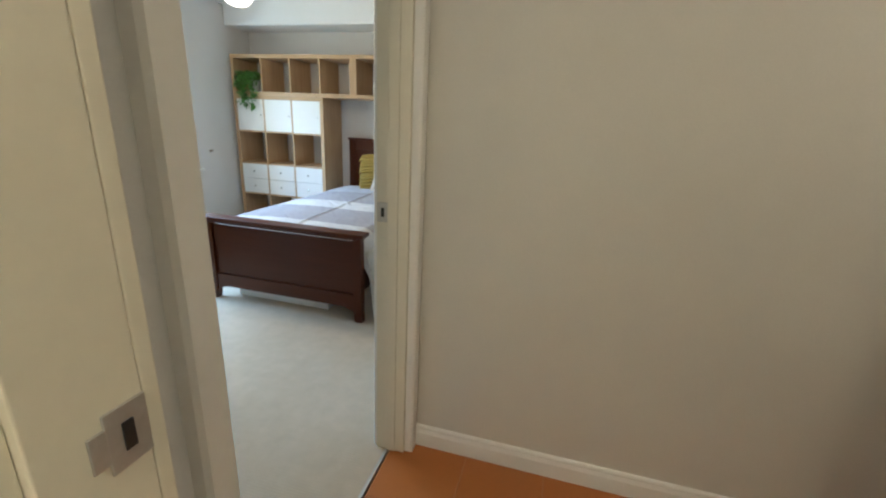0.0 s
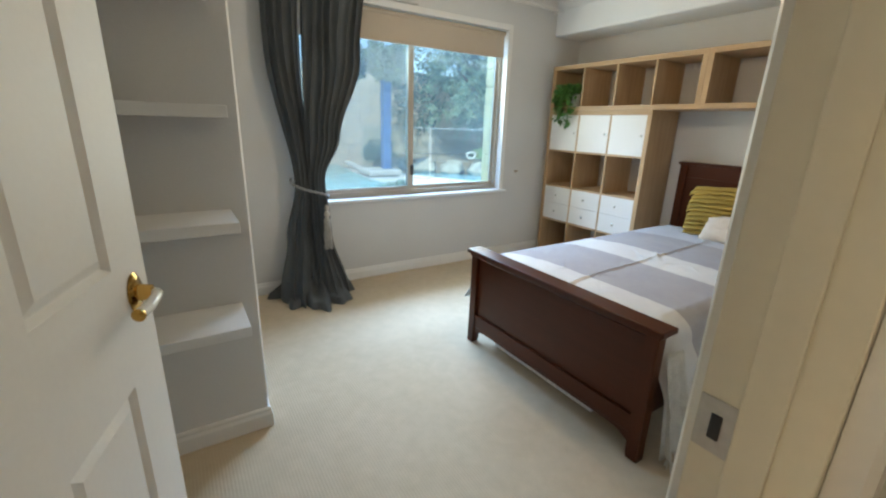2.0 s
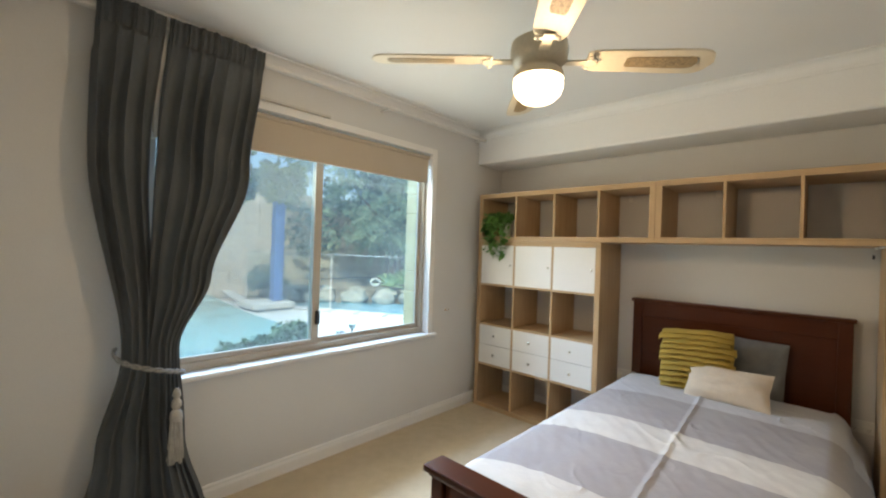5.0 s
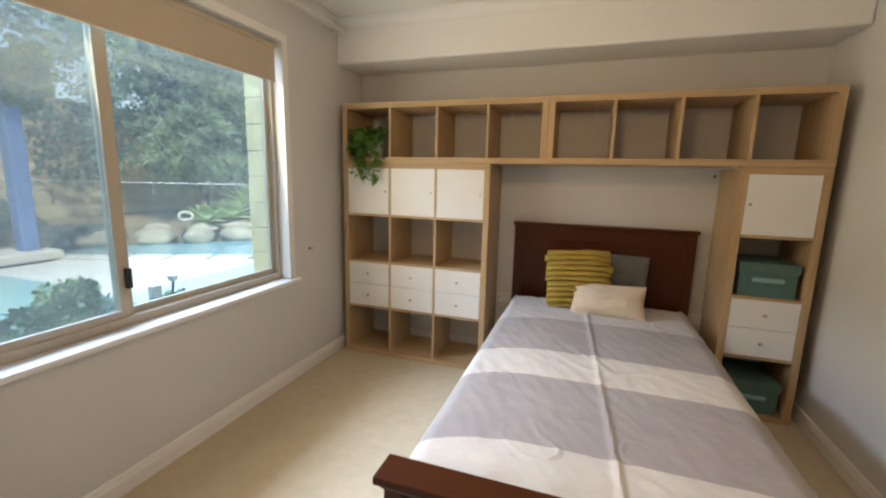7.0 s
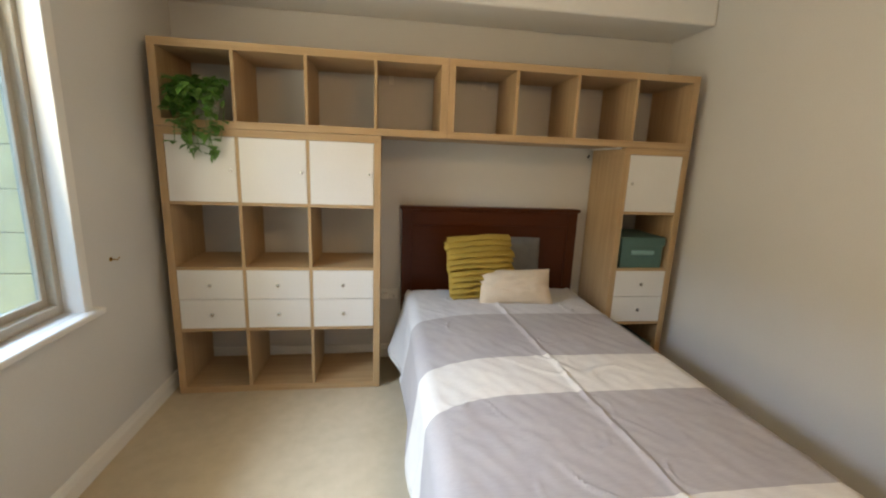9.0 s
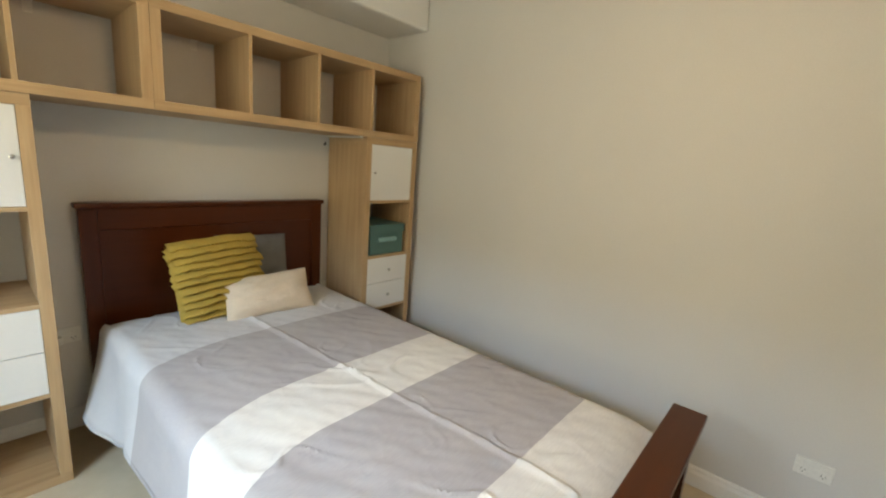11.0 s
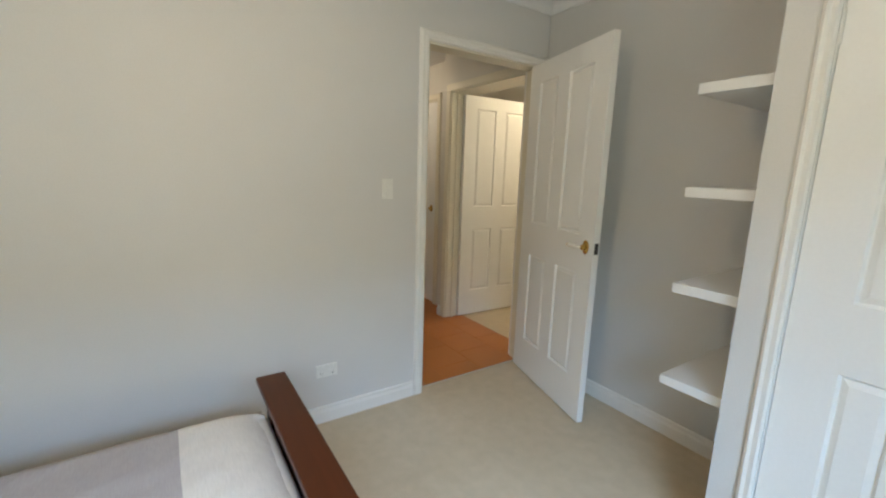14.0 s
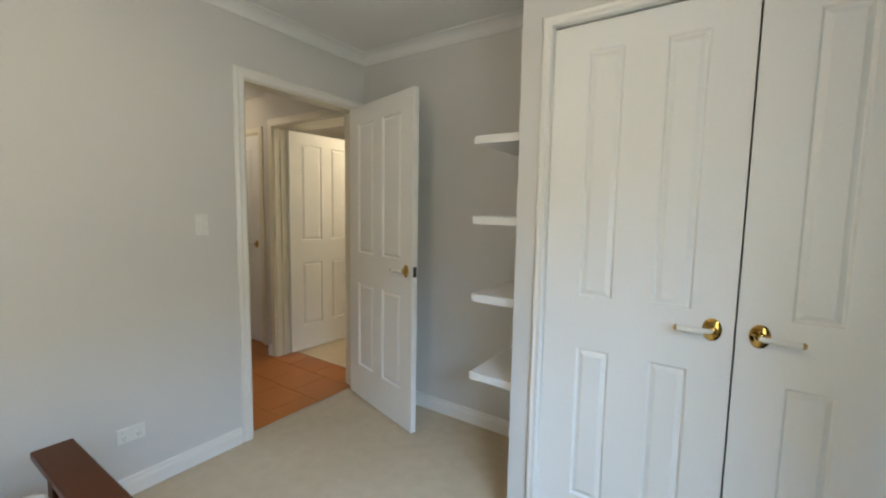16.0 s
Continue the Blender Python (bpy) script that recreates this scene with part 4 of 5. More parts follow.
fb = part("footboard", box((FX0 + 0.055, FY0 + 0.020, 0.16), (FX1 - 0.055, FY1 - 0.012, 0.545), 0.003), M_MAHOG, bed)
part("cap_rail", box((FX0 - 0.022, FY0 - 0.022, 0.577), (FX1 + 0.022, FY1 + 0.030, 0.602), 0.005), M_MAHOG, fb)
part("cap_bead", box((FX0 - 0.008, FY0 - 0.008, 0.560), (FX1 + 0.008, FY1 + 0.010, 0.577), 0.006), M_MAHOG, fb)
part("low_rail", box((FX0 + 0.05, FY0 + 0.006, 0.108), (FX1 - 0.05, FY1 - 0.004, 0.190), 0.004), M_MAHOG, fb)


def apron():
    """Lower edge of the footboard, curving down to the legs."""
    bm = bmesh.new()
    a, b, n = FX0 + 0.05, FX1 - 0.05, 32
    rows = []
    for i in range(n + 1):
        t = i / n
        edge = min(t, 1 - t)
        low = 0.096 - 0.035 * max(0, 1 - edge / 0.10) ** 2
        rows.append([bm.verts.new((a + (b - a) * t, y, z)) for y, z in ((FY0 + 0.008, low), (FY0 + 0.008, 0.109), (FY1 - 0.006, 0.109), (FY1 - 0.006, low))])
    for r0, r1 in zip(rows, rows[1:]):
        for k in range(4):
            bm.faces.new((r0[k], r0[(k + 1) % 4], r1[(k + 1) % 4], r1[k]))
    bm.faces.new(rows[0])
    bm.faces.new(rows[-1])
    part("apron", bm, M_MAHOG, fb)


apron()


def foot_leg(x, s):
    """Square post with a foot that flares outwards."""
    bm = bmesh.new()
    rows = []
    for z, d in ((0.002, 0.005), (0.03, 0.003), (0.08, 0.001), (0.14, 0.0), (0.56, 0.0)):
        in_ = 0.008 * max(0, 1 - z / 0.09)
        xa, xb = (x - d, x + 0.056 - in_) if s < 0 else (x + in_, x + 0.056 + d)
        rows.append([bm.verts.new(p) for p in ((xa, FY0 - d, z), (xb, FY0 - d, z), (xb, FY1 - in_, z), (xa, FY1 - in_, z))])
    for r0, r1 in zip(rows, rows[1:]):
        for k in range(4):
            bm.faces.new((r0[k], r0[(k + 1) % 4], r1[(k + 1) % 4], r1[k]))
    bm.faces.new(rows[0])
    bm.faces.new(rows[-1])
    bmesh.ops.bevel(bm, geom=[e for e in bm.edges if abs(e.verts[0].co.z - e.verts[1].co.z) > 0.01], offset=0.004, segments=2, affect="EDGES")
    part("leg", bm, M_MAHOGZ, bed)


foot_leg(FX0, -1)
foot_leg(FX1 - 0.056, 1)
for x in (1.300, 2.425):
    part("side_rail", box((x, FY1, 0.20), (x + 0.026, 0.315, 0.36), 0.004), M_MAHOGY, bed)
for i in range(12):
    y = -1.7 + i * 0.165
    part("slat", box((1.327, y, 0.262), (2.424, y + 0.07, 0.278), 0.002), M_OAK, bed, "pale timber slat")
mat_ob = tagged(part("mattress", box((1.335, -1.80, 0.280), (2.418, 0.295, 0.515), 0.045, seg=4), M_SHEET, None, "", True), "white single mattress under the cover", "mattress")


def bed_cover():
    """Cover spread over the mattress, hanging down both long sides."""
    bm = bmesh.new()
    xl, xr, top = 1.275, 2.428, 0.548
    ya, yb = -1.785, 0.235
    nv, nt = 260, 120
    rad, rad_e = 0.055, 0.100
    def strip(v):
        fall_w = 0.290 + 0.02 * math.sin(v * 9) - 0.055 * max(0, 0.12 - v) / 0.12 - 0.04 * max(0, (v - 0.86) / 0.14) - 0.05 * max(0.0, 1 - abs(v - 0.70) / 0.14)
        fall_e = 0.30 + 0.02 * math.sin(v * 7 + 1) + 0.125 * max(0, 1 - v / 0.13)
        pts = []
        for k in range(13):
            s = 1 - k / 12
            out = (0.035 + 0.065 * max(0.0, (v - 0.80) / 0.20) + 0.11 * max(0.0, 1 - v / 0.12)) * s ** 1.2
            wave = 0.012 * s * math.sin(v * 30 + 2.0 * math.sin(v * 5))
            pts.append((xl - out - wave, top - rad - fall_w * s))
        for k in range(1, 6):
            a = radians(180 - 18 * k)
            pts.append((xl + rad + rad * math.cos(a), top - rad + rad * math.sin(a)))
        for k in range(1, nt):
            t = k / nt
            pts.append((xl + rad + (xr - xl - rad - rad_e) * t, top))
        for k in range(9, 0, -1):
            a = radians(9 + 9 * k)
            pts.append((xr - rad_e + rad_e * math.cos(a), top - rad_e + rad_e * math.sin(a)))
        for k in range(13):
            s = k / 12
            out = 0.052 * min(1.0, s / 0.30) + 0.025 * s
            wave = 0.016 * s * math.sin(v * 26 + 1.0) + 0.012 * s * max(0, 1 - v / 0.16) * math.sin(v * 120)
            pts.append((xr + out + wave, top - rad_e - (fall_e - 0.045) * s))
        return pts
    rows = []
    for j in range(nv + 1):
        v = j / nv
        y = ya + (yb - ya) * v
        row = []
        st_ = strip(v)
        for i, (x, z) in enumerate(st_):
            side = min(1.0, abs(i - len(st_) / 2) / (len(st_) / 2))
            slant = 0.0
            if i < 13:
                slant = -0.19 * (1 - i / 12) * max(0.0, (v - 0.70) / 0.30)
            w = 0.005 * noise.noise((x * 2.6, y * 2.2, 0.3)) + 0.003 * noise.noise((x * 9, y * 6, 2.1)) + 0.0028 * noise.noise((x * 22 + y * 14, y * 9 - x * 5, 5.0))
            f = abs(noise.noise((x * 5.5 + y * 3.7, y * 1.3 - x * 1.2, 7.7)))
            w += 0.0075 * (max(0, 0.05 - f) / 0.05) ** 1.3 * max(0, noise.noise((x * 3, y * 3, 9.0)) * 2)
            f2 = abs(noise.noise((x * 2.1 - y * 6.3, y * 2.0 + x * 6.5, 3.3)))
            w += 0.0070 * (max(0, 0.06 - f2) / 0.06) ** 1.3 * max(0, noise.noise((x * 3, y * 3, 4.0)) * 2)
            cx = 1.828 - 0.062 * (y + 0.77)
            ridge = math.exp(-((x - cx) / 0.010) ** 2) * 0.009 * (1 if -1.7 < y < 0.0 else 0)
            dome = 0.012 * math.cos((x - 1.875) / 0.6 * math.pi / 2)
            foot = -0.065 * max(0, (-1.62 - y) / 0.165) ** 2.2
            head = -0.02 * max(0, (y - 0.12) / 0.115) ** 2
            if xl + 0.03 < x < xr - 0.075 and z > top - 0.02:
                row.append(bm.verts.new((x, y + slant, z + w + ridge + dome + foot + head)))
            else:
                row.append(bm.verts.new((x + w * 0.8, y + slant + 0.4 * w, max(0.02, z + w * 0.3 + foot * 0.5))))
        rows.append(row)
    for r0, r1 in zip(rows, rows[1:]):
        for i in range(len(r0) - 1):
            bm.faces.new((r0[i], r0[i + 1], r1[i + 1], r1[i]))
    cov = thing("bed_cover", "grey and ivory banded cotton cover spread over the bed", "bed cover")
    west, east = [r[0].co.copy() for r in rows[::5]], [r[-1].co.copy() for r in rows[::5]]
    ob = part("cloth", bm, M_COVER, cov, "", True)
    for edge in (west, east):
        part("hem", tube(edge, 0.005, 6), M_COVER, cov, "", True)
    sol = ob.modifiers.new("thickness", "SOLIDIFY")
    sol.thickness, sol.offset = 0.006, 0
    return ob


bed_cover()


def cushion(name, label, w, h, t, m, material, seed=0, puff=2.4, tuck=0.055, soft=0.5, crumple=1.0):
    """A stuffed cushion with pinched corners: w along x, h along z, t thick."""
    bm = bmesh.new()
    n = 26
    for s in (-1, 1):
        g = []
        for i in range(n + 1):
            row = []
            for j in range(n + 1):
                u, v = i / n * 2 - 1, j / n * 2 - 1
                e = max(0.0, (1 - abs(u) ** puff) * (1 - abs(v) ** puff)) ** soft
                pinch = 1 - tuck * (1 - abs(u * v)) * (abs(u) ** 6 + abs(v) ** 6) / 2
                wr = crumple * (0.010 * noise.noise((u * 2.5, v * 2.5, seed + s)) + 0.005 * noise.noise((u * 7, v * 7, seed)))
                row.append(bm.verts.new((u * w / 2 * pinch, s * (t / 2 * e + wr * e), v * h / 2 * pinch + h / 2)))
            g.append(row)
        for i in range(n):
            for j in range(n):
                bm.faces.new((g[i][j], g[i + 1][j], g[i + 1][j + 1], g[i][j + 1]))
    bmesh.ops.remove_doubles(bm, verts=bm.verts, dist=1e-5)
    c = thing(name, label, "cushion", m=m)
    part("cushion_body", bm, material, c, "", True)
    return c


cushion("cushion", "plain grey velvet square cushion leaning on the headboard", 0.38, 0.35, 0.13, pose(1.955, 0.20, 0.548, -14, 2, -3), M_GREYCUSH, 3)
yel = cushion("cushion", "mustard yellow ruffled square cushion leaning on the pillows", 0.40, 0.37, 0.13, pose(1.730, 0.030, 0.546, -17, -3, 3), M_YELLOW, 8)


def ruffles(parent):
    """Overlapping gathered frills across the front, each with an uneven, frayed lower edge."""
    g = random.Random(31)
    for k in range(11):
        bm = bmesh.new()
        z0 = 0.014 + k * 0.0335
        n = 120
        cols = []
        tip_l, tip_r = g.uniform(-0.006, 0.016), g.uniform(-0.006, 0.016)
        for i in range(n + 1):
            u = i / n * 2 - 1
            vv = (z0 / 0.37) * 2 - 1
            e = max(0.0, (1 - abs(u) ** 2.4) * (1 - abs(min(0.98, max(-0.98, vv))) ** 2.4)) ** 0.5
            y = -(0.065 * e) - 0.002
            wv = 0.007 * noise.noise((u * 4, k * 3.1, 0.5)) + 0.0035 * noise.noise((u * 16, k * 5.3, 1.5))
            fr = 0.006 * abs(noise.noise((u * 42, k * 7.7, 3.5)))
            sag = 0.006 * noise.noise((u * 1.7, k * 1.9, 6.0))
            x = u * (0.198 + (tip_r if u > 0 else tip_l) * abs(u) ** 3)
            z = z0 + sag
            lift = 0.010 * abs(u) ** 6
            cols.append([bm.verts.new(p) for p in ((x, y + 0.004, z + 0.036), (x, y - 0.012 + wv * 0.3, z + 0.030), (x, y - 0.033 + wv, z + 0.018 + wv * 0.5), (x, y - 0.046 + wv - fr * 0.5, z + 0.001 + wv - fr - lift), (x, y - 0.040 + wv, z - 0.005 + wv - fr - lift), (x, y + 0.006, z + 0.014))])
        for c0, c1 in zip(cols, cols[1:]):
            for j in range(5):
                bm.faces.new((c0[j], c0[j + 1], c1[j + 1], c1[j]))
        part("ruffle", bm, M_YELLOW, parent, "", True)


ruffles(yel)
cushion("cushion", "cream linen oblong cushion in front of the yellow one", 0.43, 0.215, 0.15, pose(1.900, -0.110, 0.552, -30, -2, -6), M_CREAM, 12, 2.0, 0.13, 0.62, 1.7)

thr = thing("throw_blanket", "ivory fringed throw hanging off the foot corner of the bed", "blanket")


def throw():
    bm = bmesh.new()
    n, k = 30, 24
    g = []
    for i in range(n + 1):
        u = i / n
        row = []
        for j in range(k + 1):
            v = j / k
            y = -1.790 + 0.17 * u * (0.75 + 0.25 * v) - 0.010 * v
            x = 2.472 + 0.082 * v + 0.016 * math.sin(u * 17 + 1.5 * v) * (0.4 + v) + 0.008 * noise.noise((u * 5, v * 5, 1))
            z = 0.47 - v * (0.425 - 0.10 * u)
            row.append(bm.verts.new((x, y, z)))
        g.append(row)
    for r0, r1 in zip(g, g[1:]):
        for j in range(k):
            bm.faces.new((r0[j], r0[j + 1], r1[j + 1], r1[j]))
    o = part("cloth", bm, M_THROW, thr, "", True)
    o.modifiers.new("thickness", "SOLIDIFY").thickness = 0.004
    fr = bmesh.new()
    for i in range(22):
        u = i / 21
        y = -1.80 + 0.17 * u
        x = 2.554 + 0.022 * math.sin(u * 17 + 1.5)
        z = 0.045 + 0.10 * u
        join(fr, tube([(x, y, z + 0.006), (x + 0.01, y - 0.004, max(0.008, z - 0.025)), (x + 0.016 + 0.01 * math.sin(i), y - 0.012, max(0.006, z - 0.055))], 0.0035, 5))
    part("fringe", fr, M_THROW, thr, "twisted ivory fringe", True)


throw()
ub = thing("under_bed_box", "shallow pale storage tray on the carpet under the bed", "storage tray")
part("tray", box((1.44, -1.77, 0.003), (2.17, -0.85, 0.062), 0.01), M_PLASTIC, ub)
part("rim", sweep([(1.44, -1.77), (2.17, -1.77), (2.17, -0.85), (1.44, -0.85)], [(-0.008, 0.055), (0.01, 0.055), (0.01, 0.070), (-0.008, 0.070)], flat, True), M_PLASTIC, ub)

# ---- ceiling fan ----
fan = thing("ceiling_fan", "cream four-blade ceiling fan with rattan inlays and a lit globe", "ceiling fan", m=pose(1.555, -1.66, 0))
part("canopy", lathe([(0.02, CZ - 0.001), (0.078, CZ - 0.001), (0.080, CZ - 0.012), (0.066, CZ - 0.040), (0.040, CZ - 0.058), (0.016, CZ - 0.062)], 32), M_FAN, fan, "", True)
part("rod", tube([(0, 0, CZ - 0.058), (0, 0, 2.14)], 0.013, 12), M_FAN, fan, "", True)
part("motor", lathe([(0.02, 2.150), (0.070, 2.143), (0.098, 2.125), (0.102, 2.095), (0.098, 2.065), (0.085, 2.050), (0.066, 2.040), (0.062, 2.026), (0.03, 2.024)], 36), M_FAN, fan, "", True)
part("gallery", lathe([(0.03, 2.025), (0.082, 2.024), (0.088, 2.012), (0.088, 1.998), (0.06, 1.996)], 36), M_FAN, fan, "", True)
gl = part("globe", lathe([(0.082, 2.000), (0.087, 1.986), (0.087, 1.968), (0.079, 1.945), (0.060, 1.926), (0.034, 1.915), (0.005, 1.911)], 36), M_GLOBE, fan, "lit opal glass globe", True)
gl.visible_shadow = False


def blade_mesh(w0, w1, r0, r1, z, t, twist=-11):
    bm = bmesh.new()
    n = 26
    rows = []
    for i in range(n + 1):
        u = i / n
        r = r0 + (r1 - r0) * u
        w = (w0 + (w1 - w0) * min(1, u * 1.5)) / 2
        if u > 0.86:
            w *= math.sqrt(max(0.0009, 1 - ((u - 0.86) / 0.14) ** 2))
        elif u < 0.06:
            w *= 0.8 + 0.2 * u / 0.06
        dz = math.tan(radians(twist)) * w
        rows.append([bm.verts.new(p) for p in ((r, -w, z - dz), (r, w, z + dz), (r, w, z + dz + t), (r, -w, z - dz + t))])
    for a, b in zip(rows, rows[1:]):
        for k in range(4):
            bm.faces.new((a[k], a[(k + 1) % 4], b[(k + 1) % 4], b[k]))
    bm.faces.new(rows[0])
    bm.faces.new(rows[-1])
    return bm


for k in range(4):
    rot = pose(0, 0, 0, 0, 0, 40 + 90 * k)
    bl = part("blade", join(bmesh.new(), blade_mesh(0.105, 0.125, 0.165, 0.600, 2.066, 0.006), rot), M_FAN, fan)
    part("rattan_inlay", join(bmesh.new(), blade_mesh(0.050, 0.060, 0.300, 0.545, 2.0635, 0.0015), rot), M_RATTAN, bl, "woven rattan inlay")
    arm = box((0.095, -0.018, 2.058), (0.20, 0.018, 2.064), 0.002)
    join(arm, box((0.165, -0.045, 2.0575), (0.185, 0.045, 2.0635), 0.002))
    ar = part("blade_arm", join(bmesh.new(), arm, rot), M_FAN, fan)
    for y in (-0.034, 0.034):
        part("screw", lathe([(0.002, 2.052), (0.006, 2.054), (0.006, 2.059), (0.002, 2.060)], 8, rot @ pose(0.175, y, 0)), M_STEEL, ar)
lamp = bpy.data.lights.new("fan_lamp", "POINT")
lamp.energy, lamp.color, lamp.shadow_soft_size = 12.0, (1.0, 0.74, 0.44), 0.06
new("fan_lamp", lamp).location = (1.555, -1.66, 1.955)

# ---- floating shelves in the niche, switch and sockets ----
for z in (1.701, 1.341, 0.980, 0.604):
    s = tagged(part("floating_shelf", box((PX, SY + 0.0005, z - 0.037), (1.728, -3.143, z), 0.002), M_WHITE), "thick white floating shelf fixed in the niche", "shelf", "floating shelves")


def wall_plate(name, label, cat, m, w, h):
    p = thing(name, label, cat, m=m)
    part("plate", box((-w / 2, -0.009, -h / 2), (w / 2, 0, h / 2), 0.003), M_PLASTIC, p)
    return p


sw = wall_plate("light_switch", "white two-gang light switch plate on the wall", "switch", pose(EX, -2.559, 1.269, 0, 0, -90), 0.066, 0.110)
for z in (-0.022, 0.022):
    part("rocker", box((-0.009, -0.013, z - 0.012), (0.009, -0.008, z + 0.012), 0.0015), M_PLASTIC, sw)


def socket(m):
    o = wall_plate("power_outlet", "white double power outlet on the wall", "outlet", m, 0.115, 0.072)
    for x in (-0.030, 0.030):
        part("rocker", box((x - 0.006, -0.0125, 0.012), (x + 0.006, -0.008, 0.026), 0.001), M_PLASTIC, o)
        sl = bmesh.new()
        for dx, rot in ((-0.006, 20), (0.006, -20), (0, 0)):
            join(sl, box((-0.0012, -0.0095, -0.004), (0.0012, -0.0085, 0.004)), pose(x + dx, 0, -0.010 if dx else -0.020, 0, rot, 0))
        part("pin_slot", sl, M_SLOT, o)
    return o


socket(pose(EX, -2.206, 0.298, 0, 0, -90))
socket(pose(1.175, NY, 0.46))
pl = thing("power_plug", "white plug pushed into the outlet beside the bed", "plug")
part("plug_body", box((1.128, NY - 0.045, 0.432), (1.165, NY - 0.0095, 0.468), 0.006), M_PLASTIC, pl)
socket(pose(2.475, NY, 0.46))
pin = thing("picture_hook", "small black hook on the wall", "hook")
part("hook_body", tube([(2.50, NY, 1.415), (2.50, NY - 0.012, 1.412), (2.50, NY - 0.016, 1.43)], 0.006, 8), M_BLACK, pin)
for x, y, z in ((PX, -3.33, 1.86), (PX, -3.58, 1.10)):
    sc = thing("wall_screw", "dark screw hole plug in the painted wall", "screw")
    part("screw_head", lathe([(0.002, 0), (0.005, 0.0005), (0.004, 0.002), (0.001, 0.0025)], 10, pose(x, y, z, 0, 90)), M_BLACK, sc)
for k, (x, z) in enumerate(((0.66, 1.845), (1.16, 1.845), (1.74, 1.845), (2.62, 1.845))):
    br = thing("shelf_bracket", "small white angle bracket fixing the shelf to the wall", "bracket", "shelf brackets")
    part("plate", box((x, NY - 0.040, z - 0.004), (x + 0.03, NY, z - 0.001), 0.001), M_PLASTIC, br)
    part("upright", box((x, NY - 0.004, z - 0.045), (x + 0.03, NY - 0.0005, z - 0.004), 0.001), M_PLASTIC, br)

led_bar = thing("shelf_light_bar", "slim white light bar fixed under the bridging shelf, unlit", "light bar")
part("bar", box((2.500, 0.030, H4 - 0.009), (2.522, 0.385, H4 + 0.0012), 0.002), M_PLASTIC, led_bar)

# ---- garden beyond the window ----
GZ = 0.37
M_PAVE = mat("pale_concrete_paving", (0.54, 0.51, 0.45), 0.85, var=0.08, scale=1.2, grain=0.08, gscale=120, relief=0.3, depth=0.002)
M_EARTH = mat("sandy_garden_soil", (0.36, 0.28, 0.19), 0.95, var=0.2, scale=2.0, grain=0.2, gscale=60, relief=0.6, depth=0.006)
M_STONE = mat("limestone_boulder", (0.44, 0.40, 0.33), 0.9, var=0.2, scale=5, grain=0.12, gscale=60, relief=0.6, depth=0.006)
M_BLOCK = mat("tan_limestone_block", (0.58, 0.49, 0.36), 0.9, var=0.10, scale=2.5, grain=0.1, gscale=80, relief=0.5, depth=0.004)
M_CREAMBRICK = mat("cream_render_block", (0.84, 0.64, 0.34), 0.85, var=0.08, scale=6, grain=0.08, gscale=120, relief=0.4, depth=0.002)
M_BLUE = mat("blue_painted_post", (0.10, 0.17, 0.36), 0.5, var=0.1, scale=8, relief=0.15)
M_OLIVE = mat("grey_green_foliage", (0.47, 0.62, 0.42), 0.55, var=0.5, scale=2.5, grain=0.2, gscale=30, relief=0)
M_DARKLEAF = mat("dark_green_foliage", (0.28, 0.38, 0.27), 0.55, var=0.45, scale=2.0, grain=0.2, gscale=30, relief=0)
M_LIME = mat("yellow_green_foliage", (0.26, 0.30, 0.08), 0.55, var=0.4, scale=5, relief=0)
M_AGAVE = mat("agave_leaf", (0.52, 0.68, 0.36), 0.45, var=0.25, scale=7, relief=0.1)
M_HEDGE = mat("mid_green_foliage", (0.16, 0.27, 0.12), 0.55, var=0.4, scale=8, relief=0)
M_BARK = mat("pale_bark", (0.25, 0.20, 0.15), 0.9, var=0.3, scale=12, relief=0.6, depth=0.006)
for leaf_mat in (M_OLIVE, M_DARKLEAF, M_LIME, M_AGAVE):
    nt = leaf_mat.node_tree
    pb = nt.nodes["Principled BSDF"]
    tl, ms = nt.nodes.new("ShaderNodeBsdfTranslucent"), nt.nodes.new("ShaderNodeMixShader")
    nt.links.new(pb.inputs["Base Color"].links[0].from_socket, tl.inputs["Color"])
    ms.inputs[0].default_value = 0.6
    nt.links.new(pb.outputs[0], ms.inputs[1])
    nt.links.new(tl.outputs[0], ms.inputs[2])
    nt.links.new(ms.outputs[0], nt.nodes["Material Output"].inputs["Surface"])
M_TEALWATER = mat("teal_shallow_water", (0.20, 0.40, 0.38), 0.12, var=0.12, scale=2.2, grain=0.05, gscale=20, relief=0.25, depth=0.01)


def water_material():
    m, n, l, b = nodes_of("pool_water")
    tc = n.new("ShaderNodeTexCoord").outputs["Object"]
    w = noise_node(n, l, tc, 3.0, 3)
    l.new(ramp(n, l, w, [(0.3, (0.10, 0.28, 0.36)), (0.7, (0.18, 0.40, 0.48))]), b.inputs["Base Color"])
    b.inputs["Roughness"].default_value = 0.06
    bump(n, l, noise_node(n, l, tc, 9.0, 2), b, 0.25, 0.02)
    return m


def prism(points, z0, z1):
    bm = bmesh.new()
    lo = [bm.verts.new((x, y, z0)) for x, y in points]
    hi = [bm.verts.new((x, y, z1)) for x, y in points]
    n = len(points)
    bm.faces.new(lo[::-1])
    bm.faces.new(hi)
    for i in range(n):
        bm.faces.new((lo[i], lo[(i + 1) % n], hi[(i + 1) % n], hi[i]))
    return bm


